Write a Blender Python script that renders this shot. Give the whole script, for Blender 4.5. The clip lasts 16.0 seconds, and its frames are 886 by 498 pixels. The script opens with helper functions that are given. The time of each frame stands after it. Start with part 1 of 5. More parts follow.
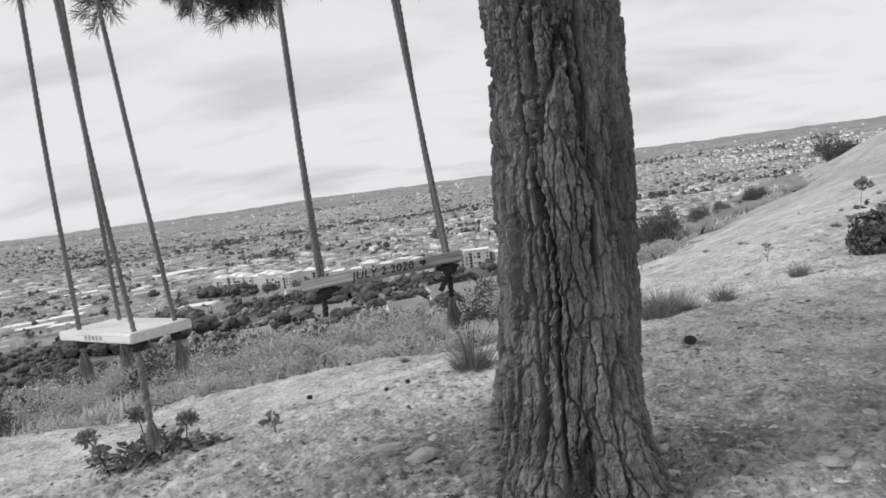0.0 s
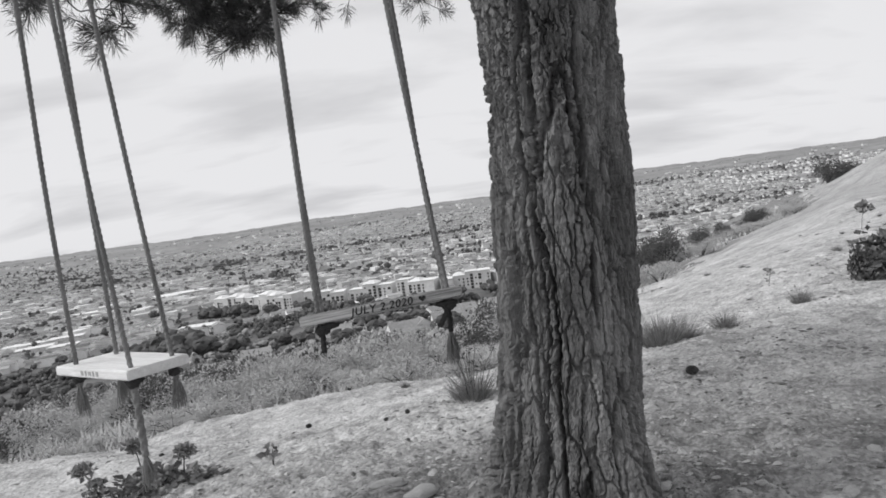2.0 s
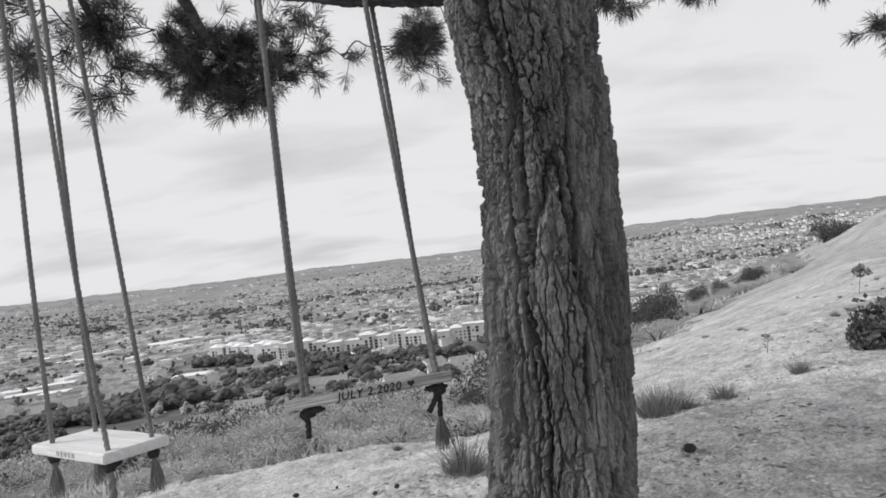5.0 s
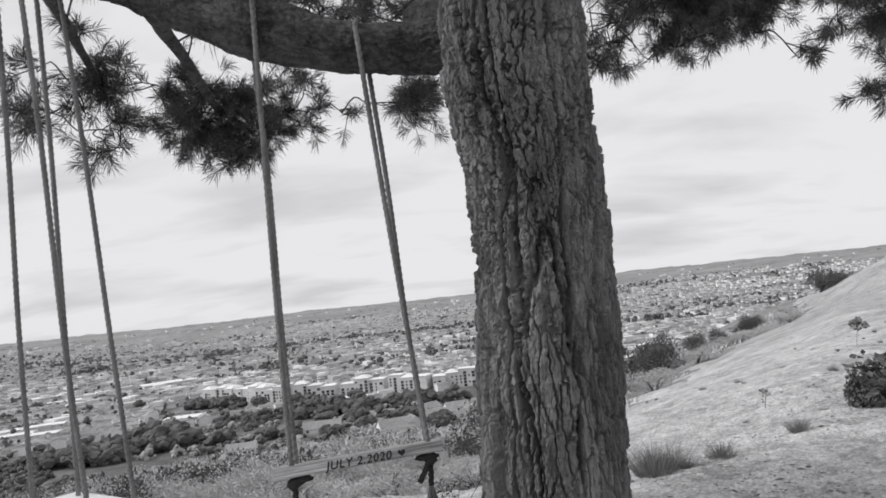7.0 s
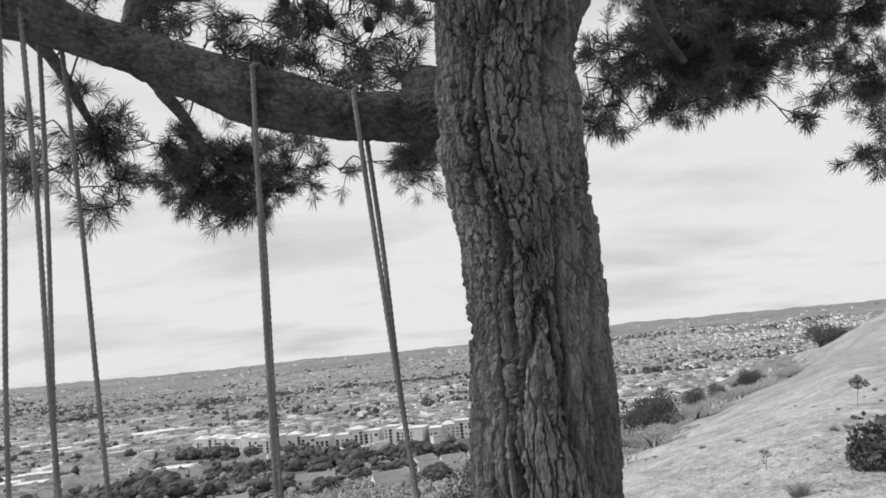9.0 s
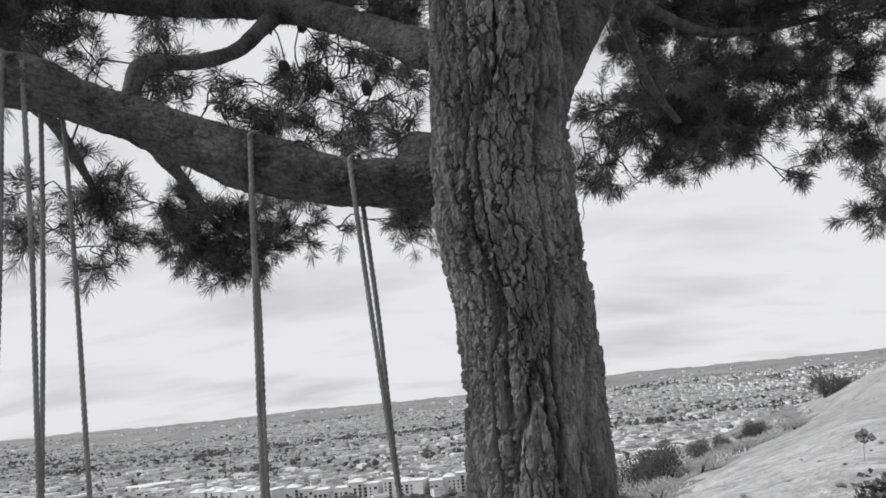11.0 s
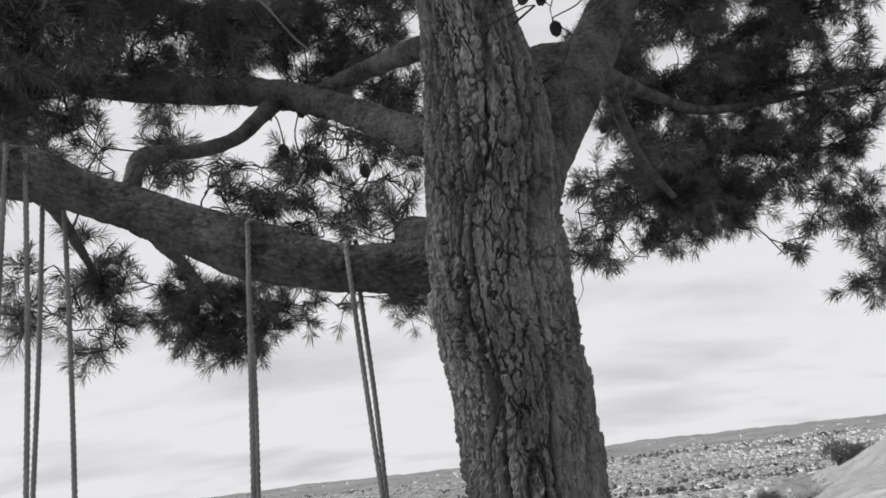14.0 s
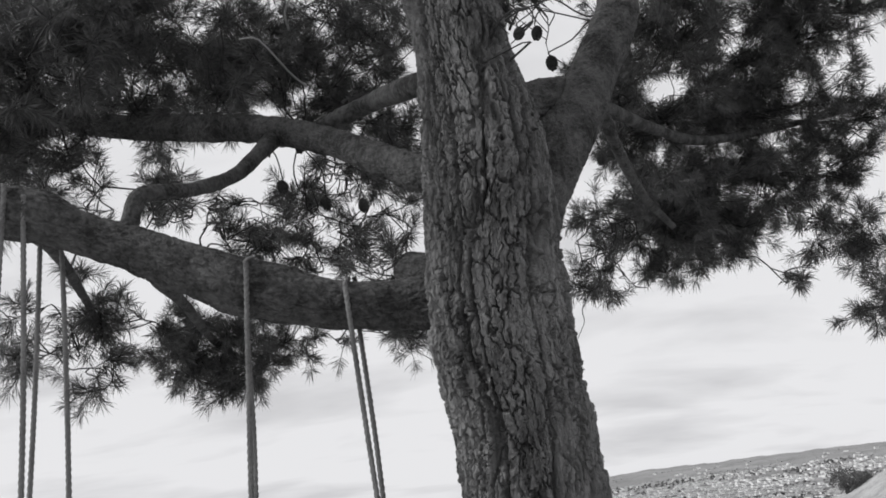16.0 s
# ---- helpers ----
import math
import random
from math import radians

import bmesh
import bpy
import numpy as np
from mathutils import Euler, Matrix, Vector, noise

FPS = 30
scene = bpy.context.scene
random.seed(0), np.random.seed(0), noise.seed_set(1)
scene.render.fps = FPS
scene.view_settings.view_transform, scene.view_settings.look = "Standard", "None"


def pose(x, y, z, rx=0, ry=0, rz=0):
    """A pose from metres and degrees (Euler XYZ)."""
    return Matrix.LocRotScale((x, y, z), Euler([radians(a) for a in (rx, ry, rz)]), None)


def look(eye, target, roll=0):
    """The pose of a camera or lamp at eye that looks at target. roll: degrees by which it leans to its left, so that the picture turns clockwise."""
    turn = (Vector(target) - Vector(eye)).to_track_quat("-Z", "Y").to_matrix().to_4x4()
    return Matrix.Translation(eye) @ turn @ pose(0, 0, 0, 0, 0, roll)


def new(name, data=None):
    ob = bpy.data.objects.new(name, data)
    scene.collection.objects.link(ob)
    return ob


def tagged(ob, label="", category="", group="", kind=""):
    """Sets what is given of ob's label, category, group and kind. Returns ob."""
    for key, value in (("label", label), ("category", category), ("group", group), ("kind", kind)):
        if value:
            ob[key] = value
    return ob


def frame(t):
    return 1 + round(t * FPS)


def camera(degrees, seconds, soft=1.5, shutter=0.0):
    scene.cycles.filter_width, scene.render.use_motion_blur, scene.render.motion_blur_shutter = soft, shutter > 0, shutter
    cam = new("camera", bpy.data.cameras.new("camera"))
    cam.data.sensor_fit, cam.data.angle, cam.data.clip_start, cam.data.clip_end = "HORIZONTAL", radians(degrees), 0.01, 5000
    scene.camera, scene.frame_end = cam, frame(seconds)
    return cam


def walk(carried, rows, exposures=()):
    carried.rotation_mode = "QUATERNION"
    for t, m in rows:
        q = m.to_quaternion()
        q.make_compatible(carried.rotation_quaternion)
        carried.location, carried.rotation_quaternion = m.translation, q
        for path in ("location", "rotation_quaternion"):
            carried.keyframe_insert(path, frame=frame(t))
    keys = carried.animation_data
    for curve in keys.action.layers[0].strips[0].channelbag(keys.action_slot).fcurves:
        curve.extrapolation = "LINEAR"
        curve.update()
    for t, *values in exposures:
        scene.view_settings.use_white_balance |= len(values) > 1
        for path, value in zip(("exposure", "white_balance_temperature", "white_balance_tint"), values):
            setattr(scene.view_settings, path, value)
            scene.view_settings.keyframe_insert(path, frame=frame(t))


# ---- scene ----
cam = camera(62.6, 16.0, soft=1.7)
PATH = [
    (0, (-0.006, -0.039, 1.145), (-0.031, 1.952, 0.957), -7.9),
    (0.5, (0.0, -0.03, 1.157), (-0.026, 1.962, 0.981), -7.9),
    (1, (0.003, -0.028, 1.169), (-0.021, 1.965, 1.007), -7.9),
    (1.5, (0.007, -0.023, 1.185), (-0.015, 1.972, 1.039), -7.9),
    (2, (0.008, -0.021, 1.2), (-0.012, 1.975, 1.068), -7.9),
    (2.5, (0.01, -0.017, 1.22), (-0.007, 1.98, 1.107), -7.7),
    (3, (0.016, -0.009, 1.238), (0.003, 1.989, 1.146), -7.6),
    (3.5, (0.022, 0.006, 1.254), (0.012, 2.005, 1.183), -7.5),
    (4, (0.03, 0.016, 1.271), (0.024, 2.016, 1.225), -7.3),
    (6.5, (0.069, 0.049, 1.375), (0.089, 2.047, 1.47), -6.4),
    (7, (0.072, 0.045, 1.394), (0.097, 2.041, 1.52), -6.2),
    (7.5, (0.077, 0.046, 1.41), (0.107, 2.04, 1.569), -6.0),
    (8, (0.08, 0.047, 1.426), (0.115, 2.037, 1.618), -5.8),
    (8.5, (0.083, 0.046, 1.442), (0.123, 2.033, 1.668), -5.7),
    (9, (0.089, 0.051, 1.46), (0.133, 2.033, 1.72), -5.6),
    (11.5, (0.121, 0.035, 1.535), (0.18, 1.988, 1.96), -5.8),
    (12, (0.126, 0.027, 1.546), (0.187, 1.972, 2.005), -6.0),
    (12.5, (0.131, 0.024, 1.556), (0.195, 1.962, 2.047), -6.2),
    (13, (0.138, 0.024, 1.567), (0.202, 1.954, 2.086), -6.3),
    (13.5, (0.141, 0.022, 1.575), (0.208, 1.945, 2.121), -6.5),
    (14, (0.143, 0.021, 1.583), (0.211, 1.936, 2.154), -6.6),
    (14.5, (0.144, 0.021, 1.592), (0.214, 1.93, 2.187), -6.9),
    (15, (0.147, 0.021, 1.6), (0.218, 1.923, 2.214), -7.0),
    (15.5, (0.147, 0.027, 1.604), (0.221, 1.923, 2.237), -7.3),
    (16, (0.149, 0.028, 1.608), (0.226, 1.918, 2.257), -7.4),
]
walk(cam, [(t, look(e, g, r)) for t, e, g, r in PATH])

# ---------------------------------------------------------------- light
world = bpy.data.worlds.new("overcast_sky")
scene.world = world
world.use_nodes = True
wt = world.node_tree
wt.nodes.clear()


def wnode(kind, operation=""):
    n = wt.nodes.new(kind)
    if operation:
        n.operation = operation
    return n


# a grey overcast: the clear sky's luminance, mostly hidden by streaks of cloud
w_out = wnode("ShaderNodeOutputWorld")
w_bg = wnode("ShaderNodeBackground")
w_sky = wnode("ShaderNodeTexSky")
w_sky.sky_type, w_sky.sun_disc, w_sky.sun_elevation, w_sky.sun_rotation = "NISHITA", False, radians(46), radians(249)
w_bw = wnode("ShaderNodeRGBToBW")
w_co = wnode("ShaderNodeTexCoord")
w_sep = wnode("ShaderNodeSeparateXYZ")
w_add = wnode("ShaderNodeMath", operation="ADD")
w_add.inputs[1].default_value = 0.22
w_dx = wnode("ShaderNodeMath", operation="DIVIDE")
w_dy = wnode("ShaderNodeMath", operation="DIVIDE")
w_comb = wnode("ShaderNodeCombineXYZ")
w_map = wnode("ShaderNodeMapping")
w_map.inputs["Scale"].default_value = (0.75, 1.35, 1.0)
w_map.inputs["Location"].default_value = (0.3, 0.12, 0.0)
w_noise = wnode("ShaderNodeTexNoise")
w_noise.inputs["Scale"].default_value = 1.5
w_noise.inputs["Detail"].default_value = 5.0
w_noise.inputs["Roughness"].default_value = 0.5
w_noise.inputs["Distortion"].default_value = 0.25
w_ramp = wnode("ShaderNodeValToRGB")
w_ramp.color_ramp.elements[0].position = 0.30
w_ramp.color_ramp.elements[0].color = (0.64, 0.64, 0.66, 1)
w_ramp.color_ramp.elements[1].position = 0.52
w_ramp.color_ramp.elements[1].color = (0.83, 0.83, 0.85, 1)
w_mix = wnode("ShaderNodeMix")
w_mix.data_type = "RGBA"
w_mix.inputs[0].default_value = 0.93
w_mul = wnode("ShaderNodeMath", operation="MULTIPLY")
w_mul.inputs[1].default_value = 0.10
lk = wt.links.new
lk(w_co.outputs["Generated"], w_sep.inputs[0])
lk(w_sep.outputs["Z"], w_add.inputs[0])
lk(w_sep.outputs["X"], w_dx.inputs[0]), lk(w_add.outputs[0], w_dx.inputs[1])
lk(w_sep.outputs["Y"], w_dy.inputs[0]), lk(w_add.outputs[0], w_dy.inputs[1])
lk(w_dx.outputs[0], w_comb.inputs[0]), lk(w_dy.outputs[0], w_comb.inputs[1])
lk(w_comb.outputs[0], w_map.inputs[0])
lk(w_map.outputs[0], w_noise.inputs["Vector"])
lk(w_noise.outputs[0], w_ramp.inputs[0])
lk(w_sky.outputs[0], w_bw.inputs[0]), lk(w_bw.outputs[0], w_mul.inputs[0])
lk(w_mul.outputs[0], w_mix.inputs[6]), lk(w_ramp.outputs[0], w_mix.inputs[7])
lk(w_mix.outputs[2], w_bg.inputs["Color"])
w_bg.inputs["Strength"].default_value = 1.0
lk(w_bg.outputs[0], w_out.inputs[0])

sun = new("sun", bpy.data.lights.new("sun", "SUN"))
sun.data.energy, sun.data.angle = 2.2, radians(18)
sun.matrix_world = look((-9.5, -1.0, 7.8), (0, 0, 0))

# ---------------------------------------------------------------- numeric helpers
def hash3(i, j, k, seed):
    n = (i.astype(np.int64) * 73856093) ^ (j.astype(np.int64) * 19349663) ^ (k.astype(np.int64) * 83492791) ^ (seed * 2654435)
    n = (n ^ (n >> 13)) * 1274126177 & 0x7FFFFFFF
    n = (n ^ (n >> 16)) * 668265263 & 0x7FFFFFFF
    return ((n ^ (n >> 15)) & 0xFFFF) / 65535.0


def vnoise(p, seed=0):
    """Smooth value noise in -1..1 of the points p (n, 3)."""
    b = np.floor(p)
    f = p - b
    f = f * f * (3 - 2 * f)
    i, j, k = b[:, 0], b[:, 1], b[:, 2]
    out = 0
    for a in (0, 1):
        for c in (0, 1):
            for d in (0, 1):
                w = (f[:, 0] if a else 1 - f[:, 0]) * (f[:, 1] if c else 1 - f[:, 1]) * (f[:, 2] if d else 1 - f[:, 2])
                out = out + w * hash3(i + a, j + c, k + d, seed)
    return out * 2 - 1


def fbm(p, octaves=4, seed=0):
    out, amp = 0, 0.5
    for o in range(octaves):
        out = out + amp * vnoise(p * 2 ** o, seed + o)
        amp *= 0.5
    return out


def cells(p, seed=0):
    """Distances to the nearest two cell centres and a random number per cell."""
    b = np.floor(p)
    d1, d2, rnd = np.full(len(p), 9.0), np.full(len(p), 9.0), np.zeros(len(p))
    for a in (-1, 0, 1):
        for c in (-1, 0, 1):
            for e in (-1, 0, 1):
                i, j, k = b[:, 0] + a, b[:, 1] + c, b[:, 2] + e
                q = np.stack([i + hash3(i, j, k, seed), j + hash3(i, j, k, seed + 1), k + hash3(i, j, k, seed + 2)], 1)
                d = np.linalg.norm(p - q, axis=1)
                near = d < d1
                d2 = np.where(near, d1, np.minimum(d2, d))
                rnd = np.where(near, hash3(i, j, k, seed + 3), rnd)
                d1 = np.where(near, d, d1)
    return d1, d2, rnd


def sstep(a, b, x):
    t = np.clip((x - a) / (b - a), 0, 1)
    return t * t * (3 - 2 * t)


def softplus(x, w):
    return w * np.logaddexp(0, x / w)


def mesh_of(name, verts, faces, smooth=True):
    """A mesh from arrays: verts (n, 3), faces (m, k) of one size k."""
    me = bpy.data.meshes.new(name)
    verts, faces = np.asarray(verts, np.float32), np.asarray(faces, np.int32)
    m, k = faces.shape
    me.vertices.add(len(verts))
    me.vertices.foreach_set("co", verts.ravel())
    me.loops.add(m * k)
    me.loops.foreach_set("vertex_index", faces.ravel())
    me.polygons.add(m)
    me.polygons.foreach_set("loop_start", np.arange(m, dtype=np.int32) * k)
    me.polygons.foreach_set("use_smooth", np.full(m, smooth))
    me.update(calc_edges=True)
    return me


def part(name, me, material, parent=None, label=""):
    if isinstance(me, bmesh.types.BMesh):
        bm, me = me, bpy.data.meshes.new(name)
        bm.to_mesh(me)
        bm.free()
    ob = new(name, me)
    if not me.materials:
        me.materials.append(material)
    if parent is not None:
        ob.parent = parent
    return tagged(ob, label) if label else ob


def thing(name, label, category, group="", kind="", at=None):
    ob = new(name)
    ob.empty_display_size = 0.1
    if at is not None:
        ob.matrix_world = at
    return tagged(ob, label, category, group, kind)


def grid_faces(n, m, wrap):
    """Quads of n rows by m columns of vertices; wrap joins the last column to the first."""
    i, j = np.meshgrid(np.arange(n - 1), np.arange(m if wrap else m - 1), indexing="ij")
    i, j = i.ravel(), j.ravel()
    j2 = (j + 1) % m
    return np.stack([i * m + j, i * m + j2, (i + 1) * m + j2, (i + 1) * m + j], 1)


def spline(points, n):
    """Catmull-Rom through rows of numbers, n samples."""
    p = np.array(points, float)
    p = np.vstack([2 * p[0] - p[1], p, 2 * p[-1] - p[-2]])
    t = np.linspace(0, len(p) - 3 - 1e-6, n)
    i = t.astype(int)
    f = (t - i)[:, None]
    a, b, c, d = p[i], p[i + 1], p[i + 2], p[i + 3]
    return 0.5 * (2 * b + (c - a) * f + (2 * a - 5 * b + 4 * c - d) * f ** 2 + (3 * b - a - 3 * c + d) * f ** 3)


def rings(axis, rad, m, th=None):
    """Vertices of a tube round the axis (n, 3); rad (n,) or (n, m). Also the outward normals."""
    tan = np.gradient(axis, axis=0)
    tan /= np.linalg.norm(tan, axis=1)[:, None] + 1e-9
    ref = np.array([0, 0, 1.0]) if abs(tan[:, 2]).mean() < 0.8 else np.array([0, -1.0, 0])
    u = np.cross(ref, tan)
    u /= np.linalg.norm(u, axis=1)[:, None] + 1e-9
    w = np.cross(tan, u)
    th = np.linspace(0, 2 * np.pi, m, endpoint=False) if th is None else th
    nrm = u[:, None] * np.cos(th)[None, :, None] + w[:, None] * np.sin(th)[None, :, None]
    rad = np.asarray(rad)
    rad = rad[:, None] if rad.ndim == 1 else rad
    return axis[:, None] + nrm * rad[..., None], nrm


# ---------------------------------------------------------------- materials (a black and white place: greys only)
def material(name, dark, light, rough=0.85, grain=40.0, big=1.5, bump=0.0, bump_scale=80.0, metal=0.0, stretch=(1, 1, 1), rand=0.0, island=False, contrast=0.3):
    m = bpy.data.materials.new(name)
    m.use_nodes = True
    t = m.node_tree
    bs = t.nodes["Principled BSDF"]
    bs.inputs["Roughness"].default_value, bs.inputs["Metallic"].default_value = rough, metal
    bs.inputs["Specular IOR Level"].default_value = 0.3
    co = t.nodes.new("ShaderNodeTexCoord")
    mp = t.nodes.new("ShaderNodeMapping")
    mp.inputs["Scale"].default_value = stretch
    t.links.new(co.outputs["Object"], mp.inputs[0])
    n1, n2 = t.nodes.new("ShaderNodeTexNoise"), t.nodes.new("ShaderNodeTexNoise")
    n1.inputs["Scale"].default_value, n1.inputs["Detail"].default_value, n1.inputs["Roughness"].default_value = grain, 6.0, 0.65
    n2.inputs["Scale"].default_value, n2.inputs["Detail"].default_value = big, 4.0
    t.links.new(mp.outputs[0], n1.inputs["Vector"]), t.links.new(mp.outputs[0], n2.inputs["Vector"])
    a = t.nodes.new("ShaderNodeMath")
    a.operation = "ADD"
    t.links.new(n1.outputs[0], a.inputs[0]), t.links.new(n2.outputs[0], a.inputs[1])
    last = a.outputs[0]
    if rand:
        src = t.nodes.new("ShaderNodeNewGeometry" if island else "ShaderNodeObjectInfo")
        r = t.nodes.new("ShaderNodeMath")
        r.operation = "MULTIPLY_ADD"
        r.inputs[1].default_value = rand
        t.links.new(src.outputs["Random Per Island" if island else "Random"], r.inputs[0])
        t.links.new(last, r.inputs[2])
        last = r.outputs[0]
    rg = t.nodes.new("ShaderNodeMapRange")
    rg.inputs[1].default_value, rg.inputs[2].default_value = 1 - contrast + rand * 0.1, 1 + contrast + rand * 0.9
    t.links.new(last, rg.inputs[0])
    ramp = t.nodes.new("ShaderNodeValToRGB")
    ramp.color_ramp.elements[0].color = (dark, dark, dark, 1)
    ramp.color_ramp.elements[1].color = (light, light, light, 1)
    t.links.new(rg.outputs[0], ramp.inputs[0])
    t.links.new(ramp.outputs[0], bs.inputs["Base Color"])
    if bump:
        n3 = t.nodes.new("ShaderNodeTexNoise")
        n3.inputs["Scale"].default_value, n3.inputs["Detail"].default_value = bump_scale, 5.0
        t.links.new(mp.outputs[0], n3.inputs["Vector"])
        b = t.nodes.new("ShaderNodeBump")
        b.inputs["Strength"].default_value, b.inputs["Distance"].default_value = bump, 0.01
        t.links.new(n3.outputs[0], b.inputs["Height"])
        t.links.new(b.outputs[0], bs.inputs["Normal"])
    return m


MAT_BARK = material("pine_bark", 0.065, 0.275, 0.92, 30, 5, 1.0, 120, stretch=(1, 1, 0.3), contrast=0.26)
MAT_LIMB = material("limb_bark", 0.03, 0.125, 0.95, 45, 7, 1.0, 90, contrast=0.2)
MAT_TWIG = material("twig_bark", 0.035, 0.085, 0.9, 60, 5)
MAT_NEEDLE = material("pine_needles", 0.055, 0.19, 0.55, 30, 1.2, rand=0.6, island=True)
MAT_CONE = material("pine_cone_scales", 0.03, 0.10, 0.8, 80, 8)


def dirt_material():
    """Pale dry dirt that gives way to dark littered ground, with the crown's shade painted in; crumbs and clods at two
    sizes.
    """
    m = bpy.data.materials.new("dry_dirt")
    m.use_nodes = True
    t = m.node_tree
    bs = t.nodes["Principled BSDF"]
    bs.inputs["Roughness"].default_value, bs.inputs["Specular IOR Level"].default_value = 0.97, 0.2
    co = t.nodes.new("ShaderNodeTexCoord").outputs["Object"]

    def tex(kind, scale, detail=5.0):
        n = t.nodes.new(kind)
        t.links.new(co, n.inputs["Vector"])
        n.inputs["Scale"].default_value = scale
        if kind == "ShaderNodeTexNoise":
            n.inputs["Detail"].default_value, n.inputs["Roughness"].default_value = detail, 0.62
        return n

    def calc(op, a, b, c=None):
        n = t.nodes.new("ShaderNodeMath")
        n.operation = op
        for k, v in enumerate((a, b, c)):
            if isinstance(v, (int, float)):
                n.inputs[k].default_value = v
            elif v is not None:
                t.links.new(v, n.inputs[k])
        return n.outputs[0]

    def ease(src, a, b, lo=0.0, hi=1.0):
        n = t.nodes.new("ShaderNodeMapRange")
        n.interpolation_type = "SMOOTHSTEP"
        t.links.new(src, n.inputs[0])
        for k, v in zip((1, 2, 3, 4), (a, b, lo, hi)):
            n.inputs[k].default_value = v
        return n.outputs[0]

    # mask of the darker ground: littered earth plus painted crown shade
    mask = t.nodes.new("ShaderNodeAttribute")
    mask.attribute_name = "soil_and_shade"
    broad, mid, fine = tex("ShaderNodeTexNoise", 1.7).outputs[0], tex("ShaderNodeTexNoise", 8.0).outputs[0], tex("ShaderNodeTexNoise", 42.0).outputs[0]
    edge = calc("MULTIPLY_ADD", calc("ADD", calc("MULTIPLY", broad, 0.6), mid), 1.1, mask.outputs["Fac"])
    shaded_soil = ease(edge, 1.22, 1.80)
    wide = tex("ShaderNodeTexNoise", 0.42).outputs[0]
    tone = calc("ADD", calc("ADD", calc("MULTIPLY", broad, 0.25), calc("MULTIPLY", wide, 0.22)), calc("ADD", calc("MULTIPLY", mid, 0.28), calc("MULTIPLY", fine, 0.25)))
    pale, dark = ease(tone, 0.39, 0.61, 0.24, 0.59), ease(tone, 0.39, 0.62, 0.12, 0.46)
    crumb = tex("ShaderNodeTexVoronoi", 38.0)
    spot = t.nodes.new("ShaderNodeSeparateColor")
    t.links.new(crumb.outputs["Color"], spot.inputs[0])
    grain = ease(spot.outputs[0], 0.0, 1.0, 0.84, 1.16)
    mix = t.nodes.new("ShaderNodeMix")
    t.links.new(shaded_soil, mix.inputs[0]), t.links.new(pale, mix.inputs[2]), t.links.new(dark, mix.inputs[3])
    grey = t.nodes.new("ShaderNodeCombineColor")
    v = calc("MULTIPLY", mix.outputs[0], grain)
    for k in range(3):
        t.links.new(v, grey.inputs[k])
    t.links.new(grey.outputs[0], bs.inputs["Base Color"])
    clod = tex("ShaderNodeTexVoronoi", 17.0)
    high = calc("ADD", calc("MULTIPLY", calc("SUBTRACT", 1.0, clod.outputs["Distance"]), 0.8), calc("ADD", calc("MULTIPLY", mid, 1.2), calc("MULTIPLY", calc("SUBTRACT", 1.0, crumb.outputs["Distance"]), 0.5)))
    bump = t.nodes.new("ShaderNodeBump")
    bump.inputs["Strength"].default_value, bump.inputs["Distance"].default_value = 1.0, 0.013
    t.links.new(calc("ADD", high, calc("MULTIPLY", fine, 0.9)), bump.inputs["Height"])
    t.links.new(bump.outputs[0], bs.inputs["Normal"])
    return m


MAT_DIRT = dirt_material()
MAT_HILLS = material("far_hills", 0.16, 0.32, 0.97, 0.03, 0.004)
MAT_PAVED = material("paved_town_ground", 0.10, 0.28, 0.95, 0.06, 0.01)
MAT_SCRUB = material("dry_scrub_soil", 0.13, 0.30, 0.97, 3, 0.2, 0.5, 9)
MAT_TOWN = material("valley_floor", 0.07, 0.20, 0.97, 0.05, 0.006)
MAT_WOOD = material("weathered_plank", 0.17, 0.58, 0.75, 10, 3, 0.6, 14, stretch=(0.5, 20, 20), contrast=0.2)
MAT_PALE = material("pale_painted_plank", 0.62, 0.85, 0.6, 14, 3, 0.3, 20, stretch=(1.2, 14, 14))
MAT_ROPE = material("hemp_rope", 0.13, 0.30, 0.95, 160, 6, 0.6, 250)
MAT_TASSEL = material("frayed_rope", 0.14, 0.30, 0.95, 120, 8)
MAT_TAPE = material("dark_rope_binding", 0.02, 0.05, 0.8, 60, 6)
MAT_INK = material("burnt_lettering", 0.02, 0.035, 0.9, 60, 6)
MAT_FADED = material("faded_paint_marks", 0.25, 0.5, 0.8, 60, 6)
MAT_STONE = material("pale_stone", 0.35, 0.60, 0.9, 25, 5, 0.5, 60, rand=0.5)

# ---------------------------------------------------------------- the lie of the land
RIDGE = np.array([0.47, 0.883])
# the rim of the trodden hilltop, and the brink beyond which scrub grows, along the ridge
EDGE_U, EDGE_V = [-30, 0, 2.5, 3.2, 4.4, 6.6, 9.8, 12, 31, 60, 120], [5, 3.6, 2.95, 2.55, 2.1, 1.0, 0.3, 0.6, -1.0, 0.5, 2]
BRINK_U, BRINK_V = [-30, 0, 4.5, 7.0, 8.2, 10, 15, 22, 36, 50, 62, 75, 120], [20, 12.5, 10.6, 10.5, 10.0, 4.9, 5.2, 5.6, 6.4, 4.2, 1.6, 2.5, 5]


